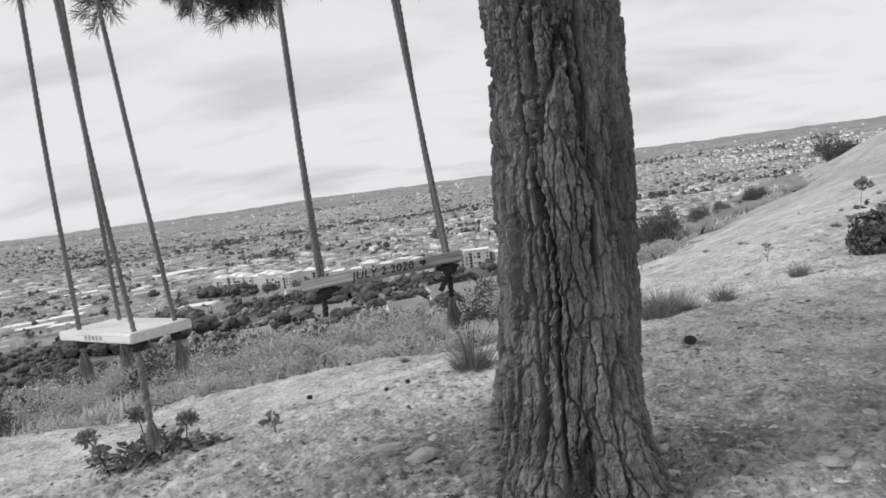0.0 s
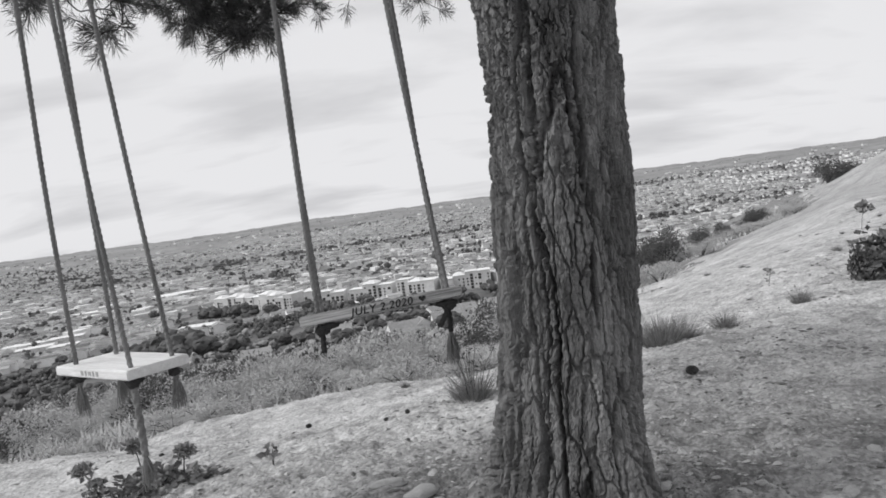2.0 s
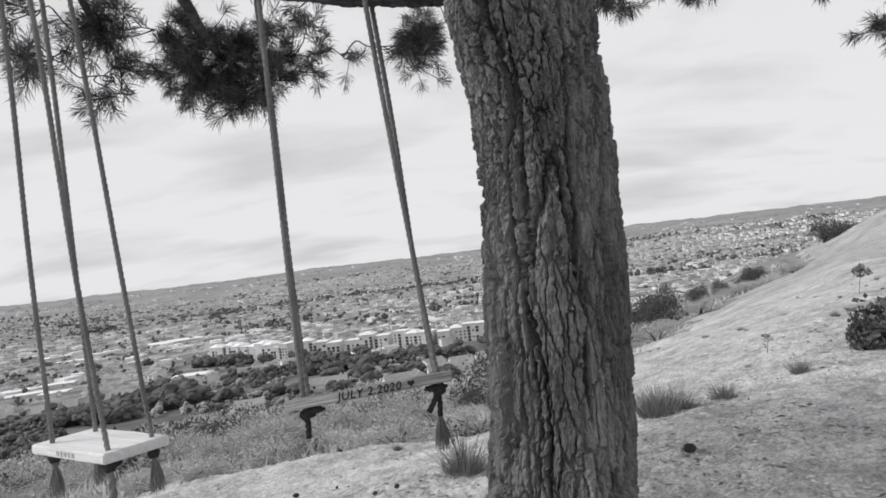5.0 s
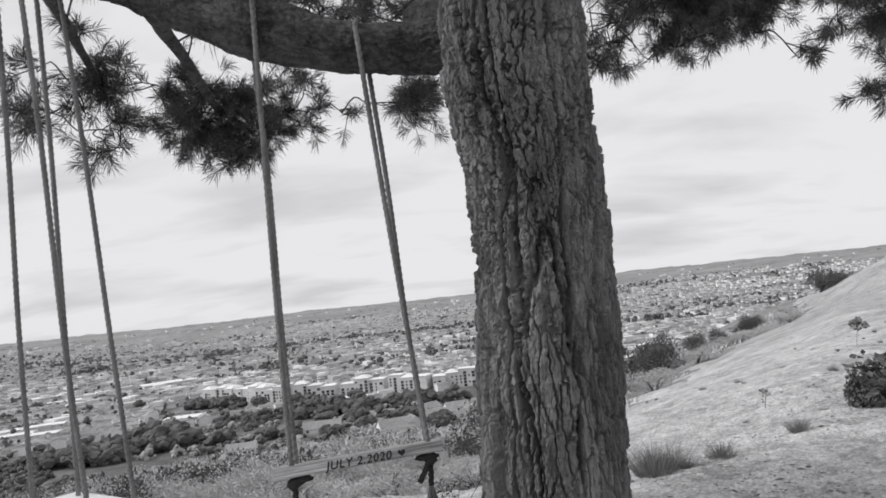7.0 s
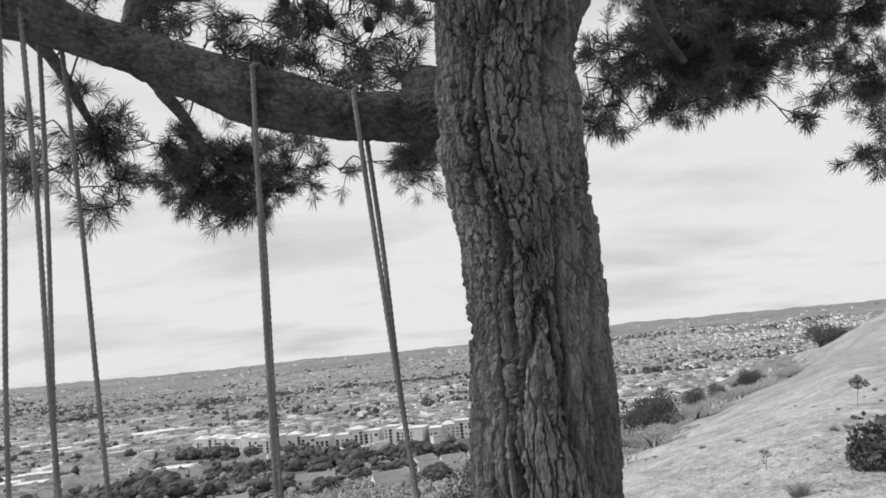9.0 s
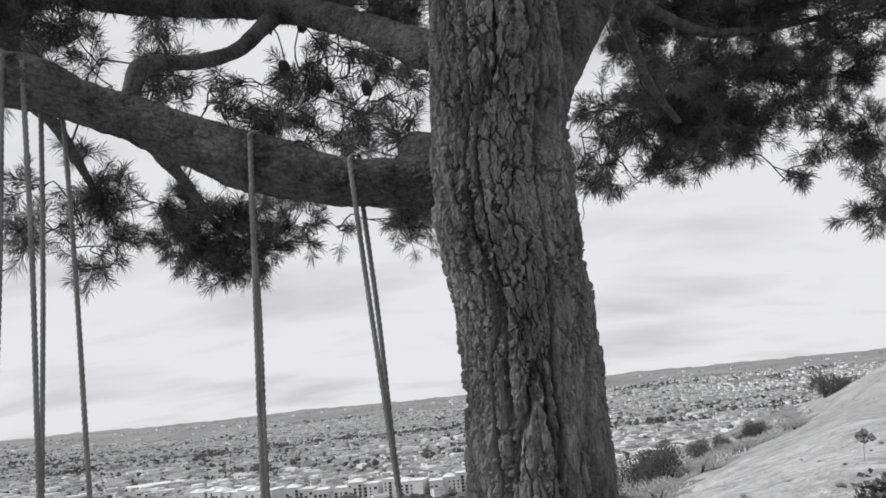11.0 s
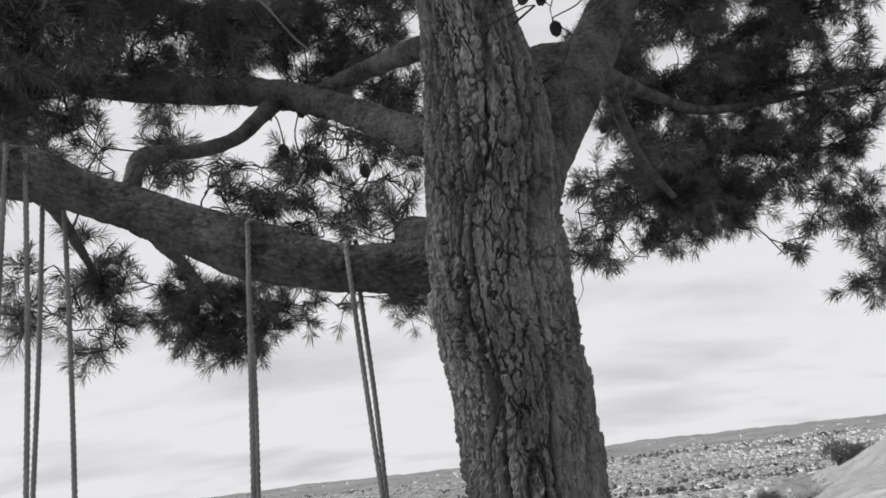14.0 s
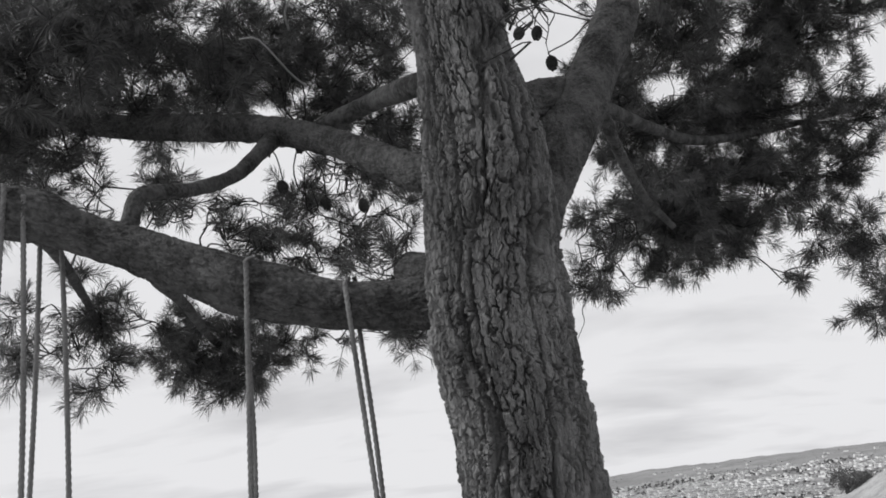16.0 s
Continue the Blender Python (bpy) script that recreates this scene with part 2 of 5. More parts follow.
def land(x, y, fine=True):
    """Height of the ground at the plan's x, y (arrays): a bare hilltop that falls away on the far left to a wide valley."""
    x, y = np.asarray(x, float), np.asarray(y, float)
    u, v = RIDGE[0] * x + RIDGE[1] * y, -RIDGE[1] * x + RIDGE[0] * y
    p = np.stack([x, y, 0 * x], 1)
    edge = np.interp(u, EDGE_U, EDGE_V)
    slope = np.interp(u, [4.5, 7, 11, 20, 31], [0.22, 0.28, 0.22, 0.25, 0.34])
    crest = np.interp(u, [-60, 0, 5, 11, 19, 40, 74, 120], [-0.3, 0.02, -0.12, -0.5, -0.8, -1.3, -2.2, -3.5])
    brink = np.interp(u, BRINK_U, BRINK_V)
    z = crest + 0.10 * softplus(-v - 1.0, 1.5) * sstep(5, 14, u) - 0.02 * softplus(-v, 1)
    z = z - slope * softplus(v - edge, 0.35) - (0.31 - slope) * softplus(v - brink, 0.5)
    z = z + 0.17 * (softplus(v - edge - 4.0, 0.8) - softplus(v - brink, 0.8)) * (1 - sstep(10, 14, u)) * (v > edge)
    z = z + 0.42 * (softplus(-v + 0.3, 0.8) - softplus(-v - 14, 3)) * sstep(36, 62, u)
    z = z - 0.30 * softplus(-v - 30, 6) - 0.30 * softplus(u - 125, 8) - 0.3 * softplus(-u - 60, 8)
    z = z + sstep(12, 60, np.hypot(x, y)) * 0.8 * vnoise(p * 0.08, 5)
    r, az = np.hypot(x, y), np.degrees(np.arctan2(x, y))
    # below the brink the hill runs down in one long even slope
    run = np.interp(r, [10, 14, 18, 26, 55, 150, 300, 450, 600], [-1.4, -2.2, -3.0, -4.7, -10.4, -27.5, -57, -88, -130])
    w = sstep(0.0, 3.0, v - brink) * (1 - sstep(4, 14, az)) * sstep(-150, -80, az) * (r > 5)
    z = z * (1 - w) + w * (run + sstep(20, 60, r) * 0.9 * vnoise(p * 0.06, 6))
    floor = -100 + 4 * fbm(p / 300, 3, 9)
    rim = np.interp(az, [-180, -60, -31, -17, -10, 4, 15, 22, 31, 60, 180], [-8, -8, -6, -20, -4, -18, 26, 18, 14, 10, -8])
    rise = sstep(2200, 4600, r)
    floor = floor + rise * (rim + 100) + rise * (1 - rise) * 60 * vnoise(p / 500, 21) + sstep(3600, 4500, r) * (10 * fbm(p / 200, 3, 3) + 5 * vnoise(p / 45, 4))
    k = 4.0
    z = floor + softplus(z - floor, k)
    if fine:
        near = 1 - sstep(10, 40, r)
        gully = np.stack([0.30 * u, 0.75 * v, 0 * u], 1)
        z = z + sstep(7, 13, r) * (1 - sstep(70, 120, r)) * 0.17 * fbm(gully, 4, 61)
        z = z + near * (0.05 * fbm(p * 0.9, 3, 31) + 0.034 * fbm(p * 5, 3, 41) + 0.016 * vnoise(p * 19, 51) + 0.008 * vnoise(p * 43, 52))
    return z


def land_at(x, y):
    return float(land(np.array([x]), np.array([y]))[0])


def build_ground():
    fr = np.linspace(-46, 46, 360)
    bk = np.linspace(46, 314, 70)[1:-1]
    az = np.radians(np.concatenate([fr, bk]))
    rr = np.concatenate([np.linspace(0.05, 1.6, 14), np.geomspace(1.65, 14, 340), np.geomspace(14.2, 80, 170), np.geomspace(82, 4900, 120)])
    R, A = np.meshgrid(rr, az, indexing="ij")
    x, y = (R * np.sin(A)).ravel(), (R * np.cos(A)).ravel()
    v = np.stack([x, y, land(x, y)], 1)
    f = grid_faces(len(rr), len(az), True)[:, ::-1]
    me = mesh_of("ground", v, f)
    for m in (MAT_DIRT, MAT_SCRUB, MAT_TOWN, MAT_HILLS, MAT_PAVED):
        me.materials.append(m)
    c = v[f].mean(1)
    cu, cv = RIDGE[0] * c[:, 0] + RIDGE[1] * c[:, 1], -RIDGE[1] * c[:, 0] + RIDGE[0] * c[:, 1]
    wild = cv - np.interp(cu, BRINK_U, BRINK_V) + 1.2 * vnoise(c * np.array([0.6, 0.6, 0]), 77) > 0
    slot = np.where(c[:, 2] < -80, 2, np.where(wild | (np.hypot(c[:, 0], c[:, 1]) > 130), 1, 0))
    flat = c * np.array([1.0, 1.0, 0])
    vu, vv = RIDGE[0] * x + RIDGE[1] * y, -RIDGE[1] * x + RIDGE[0] * y
    # littered earth near the tree, darkened further to paint in the crown's shade
    soil_and_shade = sstep(-0.6, 0.7, np.interp(vu, EDGE_U, EDGE_V) - 0.3 - vv) * sstep(-1.4, 1.2, 4.3 + 1.6 * sstep(0.8, -0.4, x) - vu) * (1 - 0.55 * sstep(-0.1, -1.2, x))
    # darker grey patches further out along the ridge
    soil_and_shade = np.maximum(soil_and_shade, 0.6 * sstep(18, 42, vu))
    me.attributes.new("soil_and_shade", "FLOAT", "POINT").data.foreach_set("value", soil_and_shade.astype(np.float32))
    far = np.hypot(c[:, 0], c[:, 1])
    slot = np.where((slot == 2) & (far > 780) & (far + 350 * vnoise(flat / 260, 79) < 1700), 4, slot)
    slot = np.where(far > 2700, 3, slot)
    me.polygons.foreach_set("material_index", slot.astype(np.int32))
    ob = part("ground", me, MAT_DIRT)
    return tagged(ob, "dry pale dirt hilltop falling away to a wide grey valley", "ground", kind="structure")

build_ground()
TREE = thing("pine_tree", "old pine with furrowed bark and low spreading limbs", "tree", at=pose(0.42, 2.7, 0.0))
TREE_INV = TREE.matrix_world.inverted()


def tree_part(name, me, mat, label="", parent=None):
    me.transform(TREE_INV)
    return part(name, me, mat, parent or TREE, label)


def bark(axis, rad, m, depth, seed, flare=None, th=None):
    """A trunk with long interlaced ridges of bark, cracked across into plates and parted by deep furrows."""
    th = np.linspace(0, 2 * np.pi, m, endpoint=False) if th is None else th
    base, nrm = rings(axis, rad, m, th)
    if flare is not None:
        base = base + nrm * flare[..., None]
    p = base.reshape(-1, 3)
    S = np.repeat(np.concatenate([[0], np.cumsum(np.linalg.norm(np.diff(axis, axis=0), axis=1))]), m)
    r0 = float(np.median(rad))
    T = np.tile(th, len(axis))
    loc = np.stack([r0 * np.cos(T), r0 * np.sin(T), S], 1)
    wob = np.stack([fbm(loc * np.array([6, 6, 3.0]), 3, seed + 60), fbm(loc * np.array([6, 6, 3.0]), 3, seed + 63), 0 * S], 1)
    jag = np.stack([fbm(loc * 45, 2, seed + 71), fbm(loc * 45, 2, seed + 73), fbm(loc * 45, 2, seed + 75)], 1)
    chip = np.stack([vnoise(loc * 110, seed + 81), vnoise(loc * 110, seed + 83), vnoise(loc * 80, seed + 85)], 1)
    q = loc + 0.022 * wob + 0.009 * jag + 0.002 * chip
    up = sstep(1.0, 2.0, p[:, 2])
    # long furrows that braid round the ridges
    n1 = vnoise(q * np.array([17, 17, 0.9]), seed) + 0.30 * vnoise(q * np.array([38, 38, 4.0]), seed + 1)
    furrow, core = sstep(0.03, 0.17, np.abs(n1)), 1 - sstep(0.0, 0.09, np.abs(n1))
    # tall plates, and smaller scales upon them
    d1, d2, tall = cells(q * np.array([23, 23, 4.5]), seed + 4)
    k1, k2, short = cells((q + 0.008 * jag) * np.array([30, 30, 7.5]), seed + 6)
    tall = tall * (1 - up) + short * up
    e1, e2, scale = cells((q + 0.008 * jag) * np.array([44, 44, 15]), seed + 8)
    g1, g2, flake = cells((q + 0.006 * chip) * np.array([95, 95, 60]), seed + 12)
    gap, crack = sstep(0.02, 0.12, d2 - d1) * (1 - up) + np.maximum(sstep(0.02, 0.10, k2 - k1), sstep(-0.1, 0.5, vnoise(q * np.array([20, 20, 12]), seed + 40)) * 0.8) * up, sstep(0.03, 0.12, e2 - e1)
    n2 = vnoise(q * np.array([75, 75, 9.0]), seed + 2)
    slit = sstep(0.0, 0.10, np.abs(n2))
    layer = fbm(q * np.array([26, 26, 12.0]), 3, seed + 20) * 4.0
    layer = (np.floor(layer) + sstep(0.86, 1.0, layer - np.floor(layer))) / 4.0
    h = (0.42 * furrow - 0.50 * core) * (1 - 0.25 * up) + (0.30 + 0.10 * up) * gap * (0.4 + 0.6 * furrow) + 0.26 * tall * furrow + (0.10 * crack + 0.13 * scale + 0.08 * slit) * (0.35 + 0.65 * furrow * gap)
    h = h + 0.05 * flake + (0.22 + 0.16 * up) * layer + 0.05 * fbm(p * np.array([90, 90, 50.0]), 2, seed + 33)
    out = p + nrm.reshape(-1, 3) * ((h - 0.95) * depth)[:, None]
    return out, grid_faces(len(axis), m, True)


def limb_bark(axis, rad, m, depth, seed):
    """A limb with thin scaly bark: soft swellings, shallow cracks along and a few across."""
    th = np.linspace(0, 2 * np.pi, m, endpoint=False)
    base, nrm = rings(axis, rad, m, th)
    S = np.repeat(np.concatenate([[0], np.cumsum(np.linalg.norm(np.diff(axis, axis=0), axis=1))]), m)
    T, r0 = np.tile(th, len(axis)), float(np.max(rad))
    loc = np.stack([r0 * np.cos(T), r0 * np.sin(T), S], 1)
    jag = np.stack([fbm(loc * 40, 2, seed + 71), fbm(loc * 40, 2, seed + 73), fbm(loc * 30, 2, seed + 75)], 1)
    q = loc + 0.012 * jag
    d1, d2, rnd = cells(q * np.array([32, 32, 17]), seed + 4)
    e1, e2, scale = cells(q * np.array([70, 70, 40]), seed + 8)
    swell = fbm(loc * np.array([9, 9, 6.0]), 2, seed + 9)
    h = 0.40 * sstep(0.0, 0.14, d2 - d1) + 0.35 * rnd + 0.12 * sstep(0, 0.15, e2 - e1) + 0.2 * scale + 0.15 * fbm(loc * 120, 2, seed)
    off = (h - 0.7) * depth + swell * 0.16 * np.repeat(rad, m)
    return base.reshape(-1, 3) + nrm.reshape(-1, 3) * off[:, None], grid_faces(len(axis), m, True)


# trunk: centre line and radius from the ground up past the top of the view
TRUNK = [(0.36, 2.71, -0.15, 0.258), (0.375, 2.71, 0.10, 0.258), (0.39, 2.715, 0.35, 0.252), (0.42, 2.715, 0.7, 0.250), (0.44, 2.72, 1.12, 0.249), (0.452, 2.72, 1.45, 0.246),
         (0.460, 2.71, 1.74, 0.245), (0.447, 2.69, 1.95, 0.250), (0.436, 2.66, 2.15, 0.258), (0.440, 2.62, 2.4, 0.252), (0.462, 2.57, 2.7, 0.246), (0.46, 2.54, 2.95, 0.228),
         (0.44, 2.52, 3.2, 0.195), (0.415, 2.5, 3.5, 0.185), (0.355, 2.5, 3.9, 0.185), (0.30, 2.55, 5.0, 0.16), (0.42, 2.6, 6.5, 0.11), (0.5, 2.6, 8.0, 0.05)]


SCARS = [(0.467, 2.46, 1.449, 0.024), (0.33, 2.51, 1.98, 0.021), (0.55, 2.32, 2.655, 0.042), (0.40, 2.34, 2.67, 0.030), (0.62, 2.40, 2.50, 0.02)]


def build_trunk():
    a = spline(TRUNK, 2400)
    fine = a[a[:, 2] < 4.0]
    fine = fine[np.linspace(0, len(fine) - 1, 680).astype(int)]
    top = a[a[:, 2] >= 4.0][::12]
    a = np.vstack([fine, top])
    # finer steps on the side that faces the path
    th = np.radians(np.concatenate([np.linspace(-12, 192, 350), np.linspace(192, 348, 62)[1:-1]]))
    m = len(th)
    z = a[:, 2:3]
    low = np.exp(-np.maximum(z - 0.0, 0) / 0.16)
    flare = low * (0.072 + 0.05 * np.maximum(np.cos(th), 0)[None] ** 2 + 0.045 * np.cos(5 * th + 1.2)[None] + 0.03 * np.cos(3 * th + 0.4)[None])
    lump = 0.012 * np.cos(3 * th[None] + 2.2 * z) + 0.010 * np.cos(2 * th[None] - 1.3 * z + 1)
    v, f = bark(a[:, :3], a[:, 3], m, 0.046, 3, flare + lump, th)
    # grown-over branch scars: a raised ring round a sunk heart
    for x, y, z0, r in SCARS:
        d = np.hypot(v[:, 0] - x, (v[:, 2] - z0) * 0.85)
        d = np.where(v[:, 1] < y + 0.12, d, 9.0) * (1 + 0.25 * vnoise(v * 30, 6))
        v[:, 1] += -0.016 * np.exp(-(((d - r) / (0.38 * r)) ** 2)) + 0.022 * np.exp(-((d / (0.5 * r)) ** 2))
    tree_part("trunk", mesh_of("trunk", v, f, False), MAT_BARK, "thick upright trunk with deep furrowed grey bark")


build_trunk()
BOUGHS = {
    "swing": [(0.42, 2.72, 2.33, 0.12), (0.14, 2.78, 2.345, 0.105), (-0.13, 2.8, 2.37, 0.096), (-0.31, 2.8, 2.417, 0.104), (-0.51, 2.8, 2.49, 0.115), (-0.73, 2.8, 2.59, 0.101),
              (-0.95, 2.8, 2.70, 0.092), (-1.18, 2.79, 2.80, 0.086), (-1.38, 2.76, 2.89, 0.11), (-1.6, 2.72, 2.94, 0.095), (-2.2, 2.6, 3.05, 0.07), (-3.0, 2.4, 3.25, 0.03)],
    "stub": [(0.30, 2.85, 2.40, 0.13), (0.17, 2.93, 2.50, 0.10), (0.10, 3.0, 2.57, 0.06), (0.06, 3.02, 2.60, 0.02)],
    "back_left": [(0.42, 2.6, 2.80, 0.12), (0.21, 2.78, 2.90, 0.080), (-0.02, 3.1, 3.17, 0.070), (-0.30, 3.5, 3.50, 0.072), (-0.69, 3.8, 3.77, 0.080), (-1.19, 4.1, 4.0, 0.08), (-1.78, 4.4, 4.25, 0.08), (-2.58, 4.8, 4.65, 0.06), (-3.6, 5.2, 5.0, 0.03)],
    "bough": [(-0.99, 2.79, 2.74, 0.046), (-0.98, 2.78, 2.84, 0.034), (-0.95, 2.79, 2.93, 0.036), (-0.90, 2.86, 2.98, 0.031), (-0.79, 3.05, 3.07, 0.033), (-0.69, 3.35, 3.27, 0.036), (-0.57, 3.65, 3.60, 0.05), (-0.50, 3.7, 3.68, 0.05)],
    "cross": [(-0.38, 3.6, 3.58, 0.042), (-0.04, 3.4, 3.60, 0.048), (0.14, 3.0, 3.42, 0.050), (0.26, 2.75, 3.30, 0.056), (0.42, 2.56, 3.2, 0.07)],
    "hanging": [(-0.95, 2.80, 2.68, 0.04), (-1.02, 3.2, 2.70, 0.032), (-1.17, 4.0, 2.82, 0.028), (-1.31, 5.0, 2.85, 0.024), (-1.14, 5.3, 2.72, 0.015)],
    "low_left": [(-1.45, 2.8, 2.90, 0.04), (-1.6, 3.4, 2.98, 0.03), (-1.8, 4.1, 3.0, 0.024), (-1.9, 4.6, 2.9, 0.014)],
    "right": [(0.55, 2.60, 2.55, 0.15), (0.73, 2.72, 2.84, 0.135), (0.90, 2.85, 3.09, 0.122), (1.05, 3.0, 3.36, 0.115), (1.22, 3.1, 3.66, 0.112), (1.36, 3.25, 3.95, 0.11), (1.6, 3.5, 4.7, 0.09), (1.7, 3.9, 6.0, 0.04)],
    "saddle": [(0.45, 2.62, 3.10, 0.13), (0.62, 2.78, 3.13, 0.12), (0.78, 2.90, 3.20, 0.12), (0.92, 3.0, 3.3, 0.10)],
    "far_right": [(0.98, 3.0, 3.25, 0.046), (1.25, 3.4, 3.42, 0.036), (1.7, 4.1, 3.65, 0.034), (2.3, 4.8, 3.85, 0.034), (3.1, 5.4, 4.15, 0.03), (4.2, 5.9, 4.5, 0.02)],
    "droop_right": [(1.15, 3.25, 3.38, 0.034), (1.35, 3.7, 3.30, 0.030), (1.6, 4.2, 3.23, 0.026), (2.0, 4.9, 3.25, 0.02)],
}
for key, rows in BOUGHS.items():
    length = sum(math.dist(a[:3], b[:3]) for a, b in zip(rows, rows[1:]))
    axis = spline(rows, max(20, int(length / 0.011)))
    thick = max(r[3] for r in rows)
    v, f = limb_bark(axis[:, :3], axis[:, 3], 170 if thick > 0.08 else 48, 0.017 if thick > 0.08 else 0.008, 70 + len(key))
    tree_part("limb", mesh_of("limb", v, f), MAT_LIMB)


# ---------------------------------------------------------------- swings
def rope_mesh(name, points, r=0.0100, lay=0.027, fray=0.0):
    """A laid rope of three strands along a curve."""
    p = np.array(points, float)
    length = np.linalg.norm(np.diff(p, axis=0), axis=1).sum()
    a = spline(p, max(12, int(length / 0.0042)))
    s = np.concatenate([[0], np.cumsum(np.linalg.norm(np.diff(a, axis=0), axis=1))])
    th = np.linspace(0, 2 * np.pi, 12, endpoint=False)
    rad = r * (0.64 + 0.46 * np.abs(np.cos(1.5 * (th[None] - 2 * np.pi * s[:, None] / (3 * lay) * 1.0))))
    rad = rad * (1 + 0.05 * vnoise(a * 60, 4))[:, None]
    v, _ = rings(a, rad, 12)
    return mesh_of(name, v.reshape(-1, 3), grid_faces(len(a), 12, True))


def blob_mesh(name, size, seed, rough=0.15):
    """A knotted lump: an uneven ball with coils."""
    bm = bmesh.new()
    bmesh.ops.create_icosphere(bm, subdivisions=3, radius=1)
    for v in bm.verts:
        c = v.co.copy()
        k = 1 + rough * noise.noise(c * 2.3 + Vector((seed, 0, 0))) + 0.10 * math.sin(9 * c.z + 3 * math.atan2(c.y, c.x))
        v.co = Vector((c.x * size[0], c.y * size[1], c.z * size[2])) * k
    for f in bm.faces:
        f.smooth = True
    me = bpy.data.meshes.new(name)
    bm.to_mesh(me)
    bm.free()
    return me


def tassel_mesh(name, top, length, spread, seed, n=46):
    """Unlaid rope fibres that hang apart below a knot."""
    rng = np.random.default_rng(seed)
    vs, fs = [], []
    for i in range(n):
        a, k = rng.uniform(0, 2 * np.pi), np.sqrt(rng.uniform(0, 1))
        d = np.array([np.cos(a), np.sin(a), 0]) * k
        end = np.array(top) + d * spread * rng.uniform(0.7, 1.2) - np.array([0, 0, length * rng.uniform(0.75, 1.1)])
        mid = np.array(top) + d * spread * 0.75 - np.array([0, 0, length * 0.45])
        ax = spline([np.array(top) + d * 0.006, mid, end], 7)
        r = np.linspace(0.0022, 0.0012, 7)
        v, _ = rings(ax, r, 4)
        fs.append(grid_faces(7, 4, True) + sum(len(q) for q in vs))
        vs.append(v.reshape(-1, 3))
    return mesh_of(name, np.vstack(vs), np.vstack(fs))


def plank_mesh(name, lx, ly, lz):
    bm = bmesh.new()
    bmesh.ops.create_cube(bm, size=1, matrix=Matrix.Diagonal((lx, ly, lz, 1)))
    bmesh.ops.subdivide_edges(bm, edges=[e for e in bm.edges if abs((e.verts[0].co - e.verts[1].co).x) > lx * 0.5], cuts=14)
    sharp = [e for e in bm.edges if len(e.link_faces) == 2 and e.calc_face_angle() > 1]
    bmesh.ops.bevel(bm, geom=sharp, offset=0.005, segments=2, affect="EDGES")
    for v in bm.verts:
        v.co += 0.0016 * noise.noise_vector(v.co * 9)
    me = bpy.data.meshes.new(name)
    bm.to_mesh(me)
    bm.free()
    return me


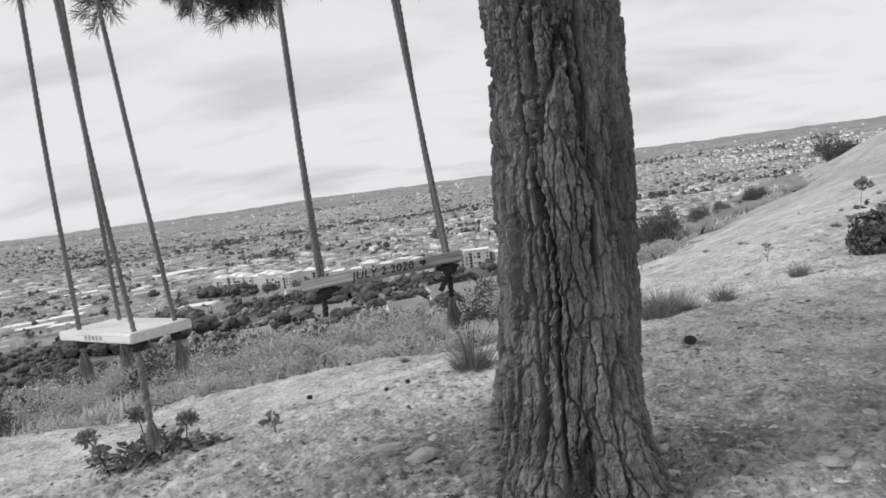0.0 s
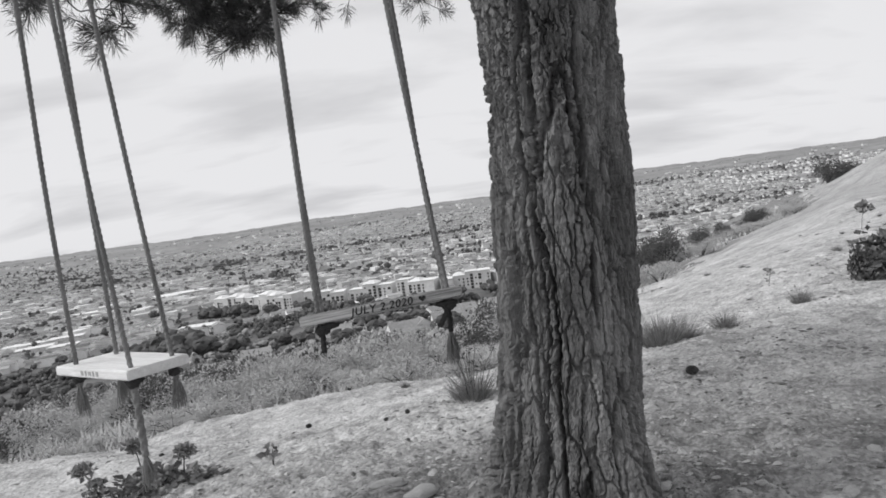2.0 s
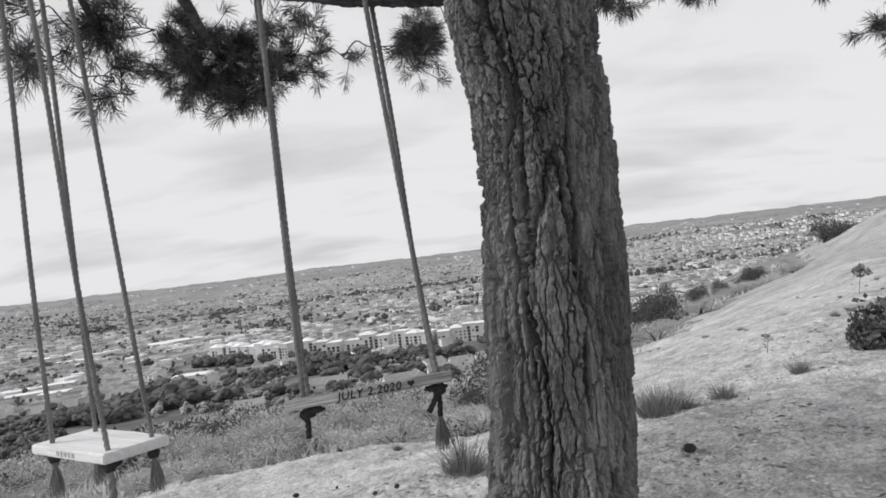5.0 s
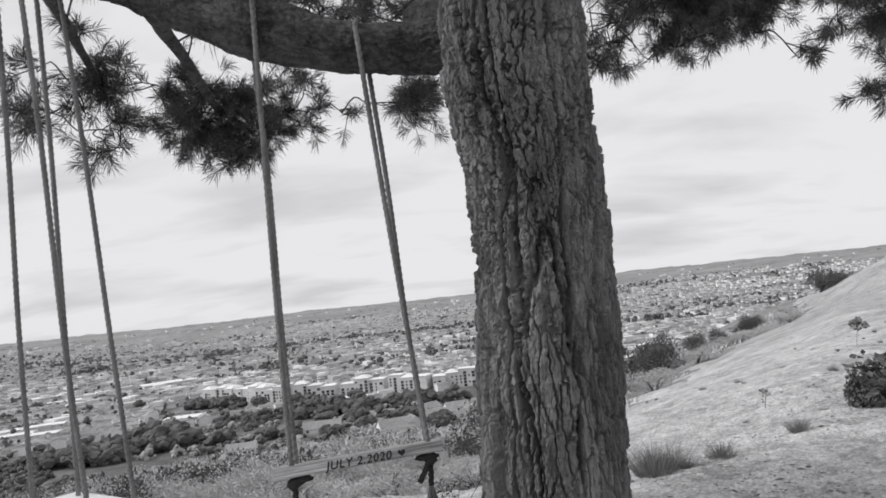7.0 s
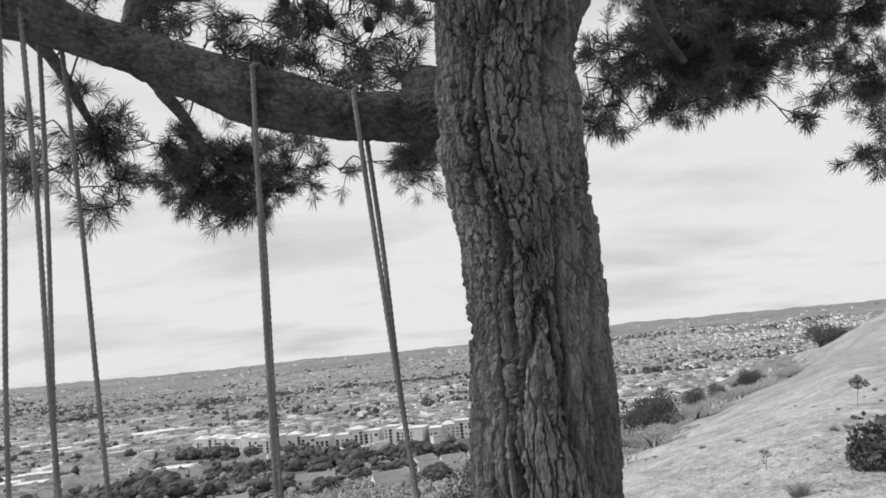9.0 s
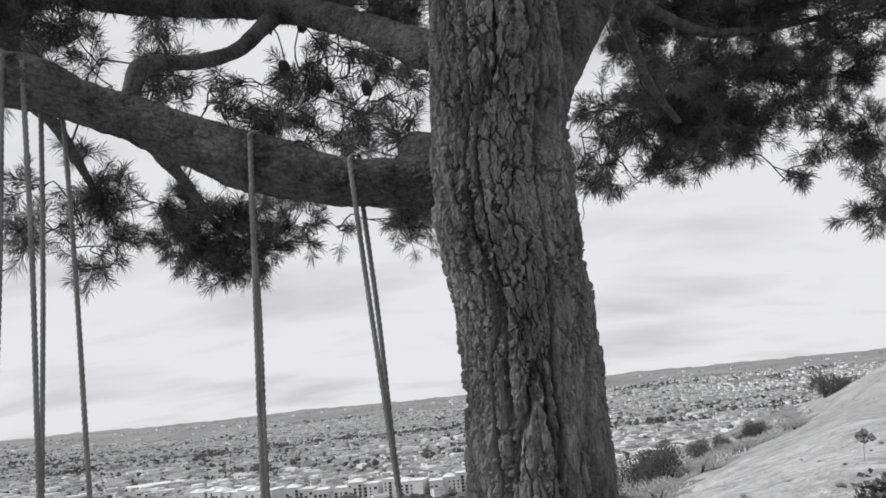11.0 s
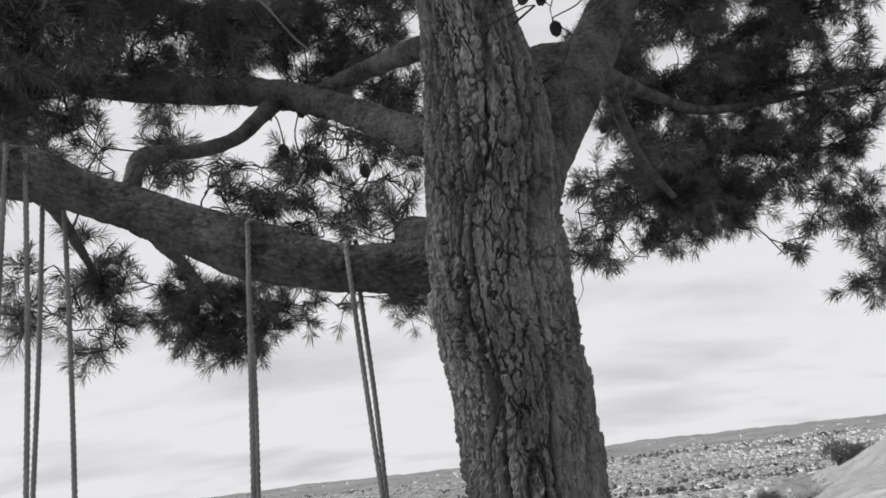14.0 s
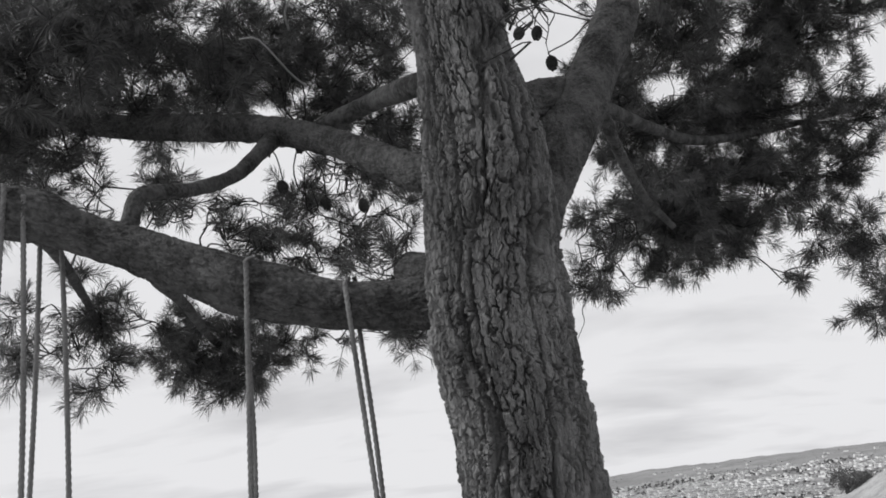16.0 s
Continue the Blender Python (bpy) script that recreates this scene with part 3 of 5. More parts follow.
def swing(label, front, along, back, size, holes, tops, branch_r, tails, mat, words, slip=(0, 0)):
    """front: middle of the front face; along, back: unit ways along the seat and away from its front. tops: for each end the
    limb's centre over which the rope is slung. tails: the length of rope left under each hole, and whether it ends in a tassel."""
    lx, ly, lz = size
    ax, by = Vector(along).normalized(), Vector(back)
    by = (by - ax * by.dot(ax)).normalized()
    up = ax.cross(by)
    mid = Vector(front) + by * ly / 2
    m = Matrix((ax, by, up)).transposed().to_4x4()
    m.translation = mid
    t = thing("swing", label, "swing", "swings hung from the pine limb", at=m)
    inv = m.inverted()
    seat = part("seat", plank_mesh("seat", lx, ly, lz), mat, t)
    for e, (hx, top) in enumerate(zip(holes, tops)):
        for side, hy in ((-1, -ly / 2 + 0.045), (1, ly / 2 - 0.045)):
            tail, frayed = tails[e][0 if side < 0 else 1]
            hole = Vector((hx, hy, lz / 2))
            start = inv @ (Vector(top) + Vector((0.012 * side + (slip[e] if side > 0 else 0), side * (branch_r[e] + 0.011), 0)))
            crown = inv @ (Vector(top) + Vector((0.012 * side, 0, branch_r[e] + 0.012)))
            shoulder = inv @ (Vector(top) + Vector((0.012 * side, side * (branch_r[e] + 0.004), branch_r[e] * 0.62)))
            under = hole - Vector((0, 0, lz + 0.012))
            a = start.lerp(hole, 0.33) + Vector((0.004 * side, 0.006, 0))
            b = start.lerp(hole, 0.68) + Vector((-0.004, 0.004 * side, 0))
            part("rope", rope_mesh("rope", [crown, shoulder, start, a, b, hole, under]), MAT_ROPE, t)
            k = part("knot", blob_mesh("knot", (0.024, 0.024, 0.02), 3 * e + side), MAT_TAPE, t, "dark bound knot under the seat")
            k.location = under - Vector((0, 0, 0.012))
            down = inv.to_3x3() @ Vector((0, 0, -1))
            end = under + down * tail + (Vector((-0.05, 0, 0)) if words and e and side < 0 else Vector())
            if tail > 0.02:
                dark = mat is MAT_WOOD
                part("tail", rope_mesh("tail", [under, under.lerp(end, 0.5) + Vector((0.004, 0, 0)), end], 0.011 if dark else 0.0140, 0.023 if dark else 0.045), MAT_TAPE if dark else MAT_ROPE, k and t, "dark loose rope end" if dark else "loose rope end")
            if frayed:
                tz = part("tassel", tassel_mesh("tassel", (0, 0, 0), 0.13, 0.034, 11 + e * 2 + side), MAT_TASSEL, t, "frayed rope end")
                tz.matrix_local = inv.to_3x3().to_4x4()
                tz.location = end
        bar = part("binding", blob_mesh("binding", (0.046, 0.035, 0.013), 5 + e, 0.1), MAT_TAPE, t, "dark rope binding across the underside")
        bar.location = (hx + (0.028 if e == 0 else -0.012), -ly * 0.28, -lz / 2 - 0.014)
    if words:
        cu = bpy.data.curves.new("lettering", "FONT")
        cu.body, cu.size, cu.extrude, cu.offset = "JULY 2.2020", 0.042, 0.0007, 0.0006
        cu.space_character = 1.12
        cu.shear = 0.2
        tx = new("lettering", cu)
        cu.materials.append(MAT_INK)
        tx.parent = seat
        tx.matrix_local = pose(-0.118, -ly / 2 - 0.0012, -0.0150, 90, 0, 0)
        tagged(tx, "dark hand-burnt date on the front edge")
        bm = bmesh.new()
        pts = []
        for i in range(28):
            a = 2 * math.pi * i / 28
            pts.append(bm.verts.new((0.00085 * 16 * math.sin(a) ** 3, 0, 0.00085 * (13 * math.cos(a) - 5 * math.cos(2 * a) - 2 * math.cos(3 * a) - math.cos(4 * a)))))
        bm.faces.new(pts)
        r = bmesh.ops.extrude_face_region(bm, geom=list(bm.faces))
        bmesh.ops.translate(bm, verts=[v for v in r["geom"] if isinstance(v, bmesh.types.BMVert)], vec=(0, 0.002, 0))
        bmesh.ops.recalc_face_normals(bm, faces=list(bm.faces))
        h = part("heart", bm, MAT_INK, seat, "small dark heart after the date")
        h.location = (0.158, -ly / 2 - 0.0018, 0.0)
    else:
        for i, (w, hgt) in enumerate(((0.020, 0.018), (0.012, 0.022), (0.022, 0.016), (0.010, 0.02), (0.018, 0.018))):
            bm = bmesh.new()
            bmesh.ops.create_cube(bm, size=1, matrix=Matrix.Diagonal((w, 0.002, hgt, 1)))
            bmesh.ops.bevel(bm, geom=list(bm.edges), offset=0.0006, segments=1, affect="EDGES")
            q = part("mark", bm, MAT_FADED, seat, "faded dark mark on the edge")
            q.location = (-0.06 + i * 0.03, -ly / 2 - 0.001, 0.0)
    return t


swing("weathered plank swing with a burnt date, on twisted ropes", (-0.282, 2.735, 0.833), (0.625, 0.06, 0.03), (0, 0.988, -0.155), (0.63, 0.24, 0.040), (-0.245, 0.262),
      ((-0.485, 2.80, 2.485), (-0.115, 2.80, 2.372)), (0.118, 0.098), (((0.10, False), (0.0, False)), ((0.09, False), (0.12, True))), MAT_WOOD, True, (-0.088, -0.010))
c37, s37 = math.cos(radians(37)), math.sin(radians(37))
corner = Vector((-1.27, 2.70, 0.705))
swing("pale painted plank swing on twisted ropes, with frayed rope ends", corner + Vector((-c37, s37, 0)) * 0.29, (c37, -s37, 0.0), (s37, c37, 0), (0.58, 0.27, 0.040), (-0.195, 0.24),
      ((-1.40, 2.75, 2.89), (-1.338, 2.77, 2.86)), (0.105, 0.092), (((0.04, True), (0.04, True)), ((0.30, True), (0.03, True))), MAT_PALE, False, (0.0, 0.018))

# ---------------------------------------------------------------- needles and twigs of the pine
def needle_mesh(name, centres, ways, per, length, width, rng):
    """Tufts of long needles: each needle is a thin folded blade of two triangles."""
    n = len(centres) * per
    c, w = np.repeat(centres, per, 0), np.repeat(ways, per, 0)
    w = w / (np.linalg.norm(w, axis=1)[:, None] + 1e-9)
    rnd = rng.normal(size=(n, 3))
    side = rnd - w * (rnd * w).sum(1)[:, None]
    side /= np.linalg.norm(side, axis=1)[:, None]
    open_ = rng.uniform(0.25, 1.35, n)[:, None]
    d = w * np.cos(open_) + side * np.sin(open_)
    ln = (length * rng.uniform(0.65, 1.2, n))[:, None]
    root = c - w * (rng.uniform(0, 0.09, n))[:, None]
    droop = np.array([0, 0, -1.0]) * ln * 0.10
    mid, tip = root + d * ln * 0.55, root + d * ln + droop
    q = np.cross(d, rng.normal(size=(n, 3)))
    q = q / (np.linalg.norm(q, axis=1)[:, None] + 1e-9) * width * 0.5
    v = np.stack([root, mid + q, mid - q, tip], 1).reshape(-1, 3)
    b = np.arange(n) * 4
    f = np.concatenate([np.stack([b, b + 1, b + 2], 1), np.stack([b + 1, b + 3, b + 2], 1)])
    return mesh_of(name, v, f, False)


def twig_mesh(name, paths, r0, r1):
    vs, fs, k = [], [], 0
    for i, p in enumerate(paths):
        n = 16 if len(p) > 4 else 10 if len(p) > 3 else 4
        a = spline(p, n)
        v, _ = rings(a, np.linspace(r0[i], r1[i], n), 3)
        vs.append(v.reshape(-1, 3))
        fs.append(grid_faces(n, 3, True) + k)
        k += n * 3
    return mesh_of(name, np.vstack(vs), np.vstack(fs))


# where sprays may spring from: the outer two thirds of each limb
MAT_STRAW = material("bleached_twig", 0.2, 0.34, 0.9, 60, 5)
LIMB_LINE = np.vstack([spline(r, 60)[20:, :3] for k, r in BOUGHS.items() if k != "droop_right"] + [spline(TRUNK[8:], 60)[:, :3]])


# branchlets already grown, from which further sprays fork
HUBS = []
# places where the crown stands open
CROWN_GAPS = np.array([(1.31, 4.6, 4.68), (1.67, 6.0, 5.7), (4.1, 5.6, 4.7), (1.98, 6.5, 4.6), (3.7, 5.6, 3.5), (2.0, 7.5, 6.6), (1.0, 3.4, 3.9)])


def clump(x, y, z, r, dense, rng, fine=True, flat=0.85):
    """A spray of the crown: a branchlet from the nearest limb, twigs that fork off it, a tuft at each twig's end."""
    c = np.array([x, y, z])
    if not fine or z > 4.0:
        if min(np.linalg.norm(c - g) - r for g in CROWN_GAPS) < 0.15:
            return
    n = max(5, int(dense * 1700 * r ** 2 * (1 if fine else 0.55)))
    far = np.vstack([LIMB_LINE] + HUBS)
    dist = np.linalg.norm(far - c, axis=1) + 0.6 * np.maximum(far[:, 2] - z, 0)
    dist = np.where(dist < 0.12, 9.0, dist) * rng.uniform(0.9, 1.25, len(far))
    root = far[dist.argmin()]
    way = c - root
    gap = np.linalg.norm(way) + 1e-6
    sag = np.array([0, 0, 0.06 * gap])
    bow = rng.normal(size=3) * np.array([1, 1, 0.7]) * 0.16 * gap
    spine = [root, root + way * 0.2 + sag * 0.7 + bow * 0.7 + rng.normal(size=3) * 0.05 * gap, root + way * 0.42 + sag + bow + rng.normal(size=3) * 0.07 * gap,
             root + way * 0.62 + bow * 0.6 + rng.normal(size=3) * 0.07 * gap, root + way * 0.82 + rng.normal(size=3) * 0.06 * gap, c + way / gap * r * 0.3]
    line = spline(spine, 30)
    HUBS.append(line[6:])
    paths, r0, r1 = [spine], [min(0.010, 0.005 + 0.003 * gap)], [0.004]
    ends, ways = [], []
    groups = max(2, n // 6)
    side = rng.normal(size=3) * 0.25 + 1
    for g in range(groups):
        hub = c + rng.normal(size=3) * r * np.array([0.55, 0.55, 0.45 * flat]) * side
        start = line[rng.integers(13, 30)]
        bend = (start + hub) / 2 + rng.normal(size=3) * 0.05 - np.array([0, 0, 0.02])
        paths.append([start, bend, hub])
        r0.append(0.0055), r1.append(0.0035)
        lead = (hub - bend) / (np.linalg.norm(hub - bend) + 1e-6)
        for k in range(n // groups + (1 if rng.random() < 0.5 else 0)):
            e = hub + (lead * 0.6 + rng.normal(size=3) * 0.75) * rng.uniform(0.04, 0.12)
            paths.append([hub, (hub + e) / 2 + rng.normal(size=3) * 0.012, e])
            r0.append(0.0035), r1.append(0.0025)
            ends.append(e)
            ways.append((e - hub) / (np.linalg.norm(e - hub) + 1e-6) + 0.4 * lead + np.array([0, 0, 0.1]) + rng.normal(size=3) * 0.2)
    ends = np.array(ends)
    per = 58 if fine else 26
    foliage = tree_part("foliage", needle_mesh("foliage", ends, np.array(ways), per, 0.098 if fine else 0.15, 0.0044 if fine else 0.014, rng), MAT_NEEDLE)
    twigs = tree_part("branchlet", twig_mesh("branchlet", paths, r0, r1), MAT_TWIG)
    return ends


SPRAYS_LOW = [(-1.87, 4.50, 2.95, 0.18, 0.5), (-1.79, 4.50, 2.64, 0.16, 0.35), (-1.52, 5.10, 2.76, 0.23, 1), (-1.20, 5.20, 2.63, 0.18, 1), (-0.98, 5.30, 2.70, 0.19, 1),
              (-1.18, 5.20, 2.92, 0.30, 0.55), (-0.60, 5.30, 2.86, 0.10, 0.4), (-1.51, 4.70, 2.87, 0.22, 0.35), (0.06, 5.60, 2.92, 0.17, 2.0), (-2.02, 4.00, 2.64, 0.12, 0.7),
              (-2.20, 4.20, 2.94, 0.15, 0.3), (-1.93, 4.20, 2.73, 0.10, 0.5), (-1.66, 4.6, 2.96, 0.15, 0.3),
              (-1.43, 4.9, 2.93, 0.16, 0.4), (-0.81, 5.1, 2.9, 0.16, 0.4), (-0.45, 5.3, 2.78, 0.07, 0.4), (-1.81, 4.0, 3.1, 0.12, 0.4)]
SPRAYS_MID = [(-0.84, 4.20, 3.47, 0.16, 0.4), (-0.46, 4.30, 3.23, 0.18, 0.5), (-0.18, 4.30, 3.16, 0.17, 0.55), (-0.59, 4.10, 3.28, 0.19, 0.35), (-0.23, 4.40, 3.56, 0.19, 0.4),
              (-0.60, 3.50, 2.81, 0.11, 0.8), (0.01, 4.40, 3.37, 0.14, 0.5), (-1.41, 3.40, 3.27, 0.15, 0.7), (-1.94, 3.80, 3.53, 0.18, 0.8), (0.10, 4.60, 4.12, 0.25, 0.8),
              (-0.32, 4.60, 4.34, 0.21, 0.7), (-0.09, 4.80, 3.90, 0.19, 0.5),
              (-1.12, 3.6, 3.3, 0.18, 0.35), (-0.97, 3.9, 3.27, 0.2, 0.3), (-1.04, 3.9, 3.04, 0.18, 0.3), (-0.47, 4.3, 2.97, 0.18, 0.4), (0.02, 4.4, 3.14, 0.14, 0.5), (-0.81, 4.0, 3.15, 0.2, 0.3)]
SPRAYS_RIGHT = [(2.29, 5.20, 3.66, 0.40, 0.9), (2.46, 6.00, 3.64, 0.33, 1), (1.80, 5.00, 3.44, 0.23, 0.6), (2.78, 5.80, 3.54, 0.23, 0.8), (3.03, 5.50, 3.82, 0.36, 0.9),
                (3.33, 5.40, 3.30, 0.23, 0.45), (3.46, 5.00, 2.52, 0.18, 1), (2.68, 4.60, 2.78, 0.12, 0.35), (3.56, 5.20, 3.06, 0.24, 0.5), (3.79, 5.60, 3.79, 0.30, 0.5),
                (1.52, 5.10, 2.89, 0.15, 0.3), (1.39, 5.10, 3.08, 0.18, 0.3), (2.36, 5.30, 4.34, 0.37, 0.95), (3.01, 5.40, 4.38, 0.38, 0.95), (3.82, 5.20, 4.08, 0.32, 0.8),
                (3.96, 6.20, 4.45, 0.24, 0.4), (1.98, 6.40, 4.34, 0.17, 0.3)]
SPRAYS_TOP = [(-0.04, 4.2, 4.63, 0.29, 0.6), (-0.35, 4.4, 5.01, 0.31, 0.6), (0.12, 4.8, 4.74, 0.22, 0.6), (-0.76, 4.2, 4.72, 0.29, 0.6), (-1.33, 4.2, 4.84, 0.29, 0.6), (-1.89, 4.2, 4.86, 0.29, 0.6),
              (-2.37, 4.4, 4.74, 0.27, 0.6), (-1.03, 4.8, 4.83, 0.26, 0.6), (-0.46, 5.0, 4.89, 0.27, 0.6), (-1.54, 5.2, 5.21, 0.28, 0.6), (-2.28, 4.0, 4.9, 0.25, 0.6),
              (2.26, 4.6, 4.64, 0.29, 0.6), (3.58, 5.0, 4.76, 0.31, 0.6), (2.1, 4.6, 4.86, 0.21, 0.6), (2.22, 5.8, 3.62, 0.25, 0.7), (2.66, 6.0, 3.62, 0.26, 0.7)]
SPRAYS_INNER = [(-0.13, 4.6, 4.17, 0.21, 0.7), (-0.54, 4.5, 3.71, 0.17, 0.5), (-0.02, 4.6, 3.69, 0.18, 0.5), (-0.63, 4.4, 4.4, 0.24, 0.7), (1.96, 5.2, 4.03, 0.22, 0.6), (1.72, 5.3, 3.24, 0.19, 0.35), (-0.27, 4.6, 4.52, 0.25, 0.7), (0.12, 4.8, 4.01, 0.17, 0.6), (-0.82, 4.2, 3.23, 0.15, 0.4), (2.10, 5.4, 3.46, 0.28, 0.9), (2.6, 5.6, 3.6, 0.35, 0.9)]
SPRAYS_LACE = [(1.42, 4.8, 3.34, 0.12, 0.3), (1.43, 4.8, 3.0, 0.11, 0.35), (1.66, 4.9, 4.25, 0.2, 0.6), (1.95, 5.0, 4.42, 0.22, 0.6), (2.05, 5.0, 4.22, 0.2, 0.6),
               (-0.22, 4.3, 3.61, 0.16, 0.3), (0.01, 4.3, 3.39, 0.16, 0.3), (-0.33, 4.3, 3.16, 0.16, 0.3), (0.15, 4.3, 3.77, 0.13, 0.3), (-0.05, 4.5, 4.14, 0.18, 0.5), (-0.31, 4.5, 4.25, 0.18, 0.5),
               (-1.85, 4.0, 3.85, 0.17, 0.5), (-2.15, 4.2, 4.15, 0.18, 0.6), (-1.61, 4.4, 4.24, 0.18, 0.6), (-2.12, 4.0, 3.83, 0.18, 0.6)]
SPRAYS_FRINGE = [(-1.88, 4.6, 3.10, 0.12, 0.6), (-1.97, 4.6, 2.95, 0.10, 0.6), (-1.87, 4.6, 2.61, 0.10, 0.5), (-1.78, 4.6, 2.54, 0.08, 0.5), (-1.55, 5.2, 2.74, 0.12, 0.9), (-1.25, 5.2, 2.52, 0.09, 1.0), (-2.23, 4.4, 2.79, 0.07, 0.4)]
SPRAYS_FILL = [(3.33, 5.40, 4.88, 0.20, 0.60), (-2.13, 4.90, 4.76, 0.18, 0.50), (-1.70, 4.90, 4.80, 0.18, 0.50), (-1.36, 4.90, 4.64, 0.15, 0.50), (-1.06, 4.90, 4.80, 0.15, 0.50), (-0.07, 4.90, 5.14, 0.16, 0.50), (0.09, 4.40, 4.12, 0.10, 0.40), (-0.43, 4.40, 3.76, 0.09, 0.30)]
SPRAYS_EDGE = [(3.04, 5.40, 4.48, 0.2, 0.6), (3.83, 5.40, 4.45, 0.24, 0.6), (3.6, 5.4, 4.15, 0.14, 0.4), (3.31, 5.40, 3.79, 0.16, 0.40), (3.05, 5.40, 3.48, 0.16, 0.40), (2.63, 5.40, 3.23, 0.16, 0.55), (3.42, 5.40, 3.29, 0.16, 0.45), (3.69, 5.40, 3.03, 0.16, 0.60),
               (3.75, 5.40, 2.70, 0.15, 0.80), (2.39, 5.40, 3.12, 0.16, 0.80), (2.07, 5.40, 3.10, 0.14, 0.80), (1.65, 5.40, 2.94, 0.09, 0.40), (1.60, 5.40, 3.48, 0.10, 0.30)]
SPRAYS_THIN = [(-1.29, 4.20, 3.50, 0.10, 0.20), (-0.98, 4.20, 3.51, 0.10, 0.20), (-0.43, 4.20, 3.41, 0.11, 0.30), (-0.17, 4.20, 3.22, 0.11, 0.40), (-1.74, 4.20, 3.70, 0.12, 0.40), (-0.72, 4.20, 3.22, 0.10, 0.60)]
SPRAYS_STUB = [(0.08, 2.98, 2.57, 0.06, 1.20), (0.05, 2.98, 2.52, 0.05, 1.20)]
rng = np.random.default_rng(17)
SPRAYS = SPRAYS_LOW + SPRAYS_FRINGE + SPRAYS_FILL + [(x, y, z, q, 0.45 * d) for x, y, z, q, d in SPRAYS_MID] + SPRAYS_RIGHT + SPRAYS_TOP + SPRAYS_INNER + SPRAYS_LACE + SPRAYS_EDGE + SPRAYS_THIN + SPRAYS_STUB
for row in sorted(SPRAYS, key=lambda row: np.linalg.norm(LIMB_LINE - np.array(row[:3]), axis=1).min()):
    clump(*row, rng)
for i in range(7):
    clump(rng.uniform(-3.1, -1.3), rng.uniform(3.3, 4.3), rng.uniform(4.1, 4.7), rng.uniform(0.2, 0.3), 0.5, rng)
# the dense roof of the crown over the limbs, thinning outwards
for i in range(13):
    clump(rng.uniform(-3.2, -0.3), rng.uniform(3.2, 5.0), rng.uniform(4.1, 5.2), rng.uniform(0.22, 0.36), 0.5, rng)
for i in range(5):
    clump(rng.uniform(-3.0, -1.2), rng.uniform(3.4, 4.6), rng.uniform(3.45, 4.1), rng.uniform(0.16, 0.26), 0.5, rng)
for i in range(18):
    clump(rng.uniform(1.9, 4.4), rng.uniform(4.0, 6.0), rng.uniform(4.4, 5.6), rng.uniform(0.26, 0.40), 0.6, rng)
# coarse unseen upper crown, added overhead to shade the trunk and near ground
for i in range(46):
    a, q = rng.uniform(0, 2 * np.pi), 4.2 * np.sqrt(rng.uniform(0.02, 1))
    clump(0.6 + q * np.cos(a), 2.3 + q * np.sin(a), rng.uniform(5.4, 6.4) + 1.8 * (1 - q / 4.2), rng.uniform(0.45, 0.65), 0.35, rng, False)


def cone_mesh(name, length, rad, seed):
    """A pine cone: rows of thick overlapping scales round an egg-shaped core."""
    bm = bmesh.new()
    bmesh.ops.create_icosphere(bm, subdivisions=2, radius=1, matrix=Matrix.Diagonal((rad * 0.72, rad * 0.72, length * 0.48, 1)))
    rows = 9
    for i in range(rows):
        h = -0.46 + 0.92 * i / (rows - 1)
        q = math.sqrt(max(0.05, 1 - (h / 0.52) ** 2)) * (1 - 0.25 * (h + 0.5))
        cnt = max(4, int(11 * q))
        for j in range(cnt):
            a = 2 * math.pi * (j + 0.5 * (i % 2)) / cnt
            m = Matrix.Rotation(a, 4, "Z") @ Matrix.Translation((rad * q * 0.82, 0, h * length)) @ Matrix.Rotation(-0.55, 4, "Y") @ Matrix.Diagonal((rad * 0.36, rad * 0.34, length * 0.05, 1))
            bmesh.ops.create_icosphere(bm, subdivisions=1, radius=1, matrix=m)
    me = bpy.data.meshes.new(name)
    bm.to_mesh(me)
    bm.free()
    return me


CONE = cone_mesh("pine_cone", 0.082, 0.033, 1)
for i, (x, y, z) in enumerate([(0.97, 3.3, 3.68), (0.97, 3.5, 4.01), (0.87, 3.5, 4.02), (-0.94, 3.9, 3.83), (-0.47, 4.0, 3.73), (-0.57, 3.9, 3.43), (1.21, 3.6, 3.25), (-0.12, 4.0, 3.3), (-0.35, 4.1, 3.38)]):
    ob = part("pine_cone", CONE, MAT_CONE, TREE, "dark closed cone hanging among the needles" if i == 0 else "")
    ob.matrix_local = TREE_INV @ pose(x, y, z, 170 + 15 * (i % 3), 12 * (i % 4), 40 * i)
    near = LIMB_LINE[np.linalg.norm(LIMB_LINE - np.array([x, y, z]), axis=1).argmin()]
    top = np.array([x, y, z + 0.04])
    tree_part("branchlet", twig_mesh("branchlet", [[near, near + (top - near) * 0.25 + rng.normal(size=3) * 0.05, near + (top - near) * 0.5 + rng.normal(size=3) * 0.06 + np.array([0, 0, 0.08]),
              near + (top - near) * 0.8 + rng.normal(size=3) * 0.03 + np.array([0, 0, 0.09]), top + np.array([0, 0, 0.03]), top]], [0.006], [0.004]), MAT_TWIG)
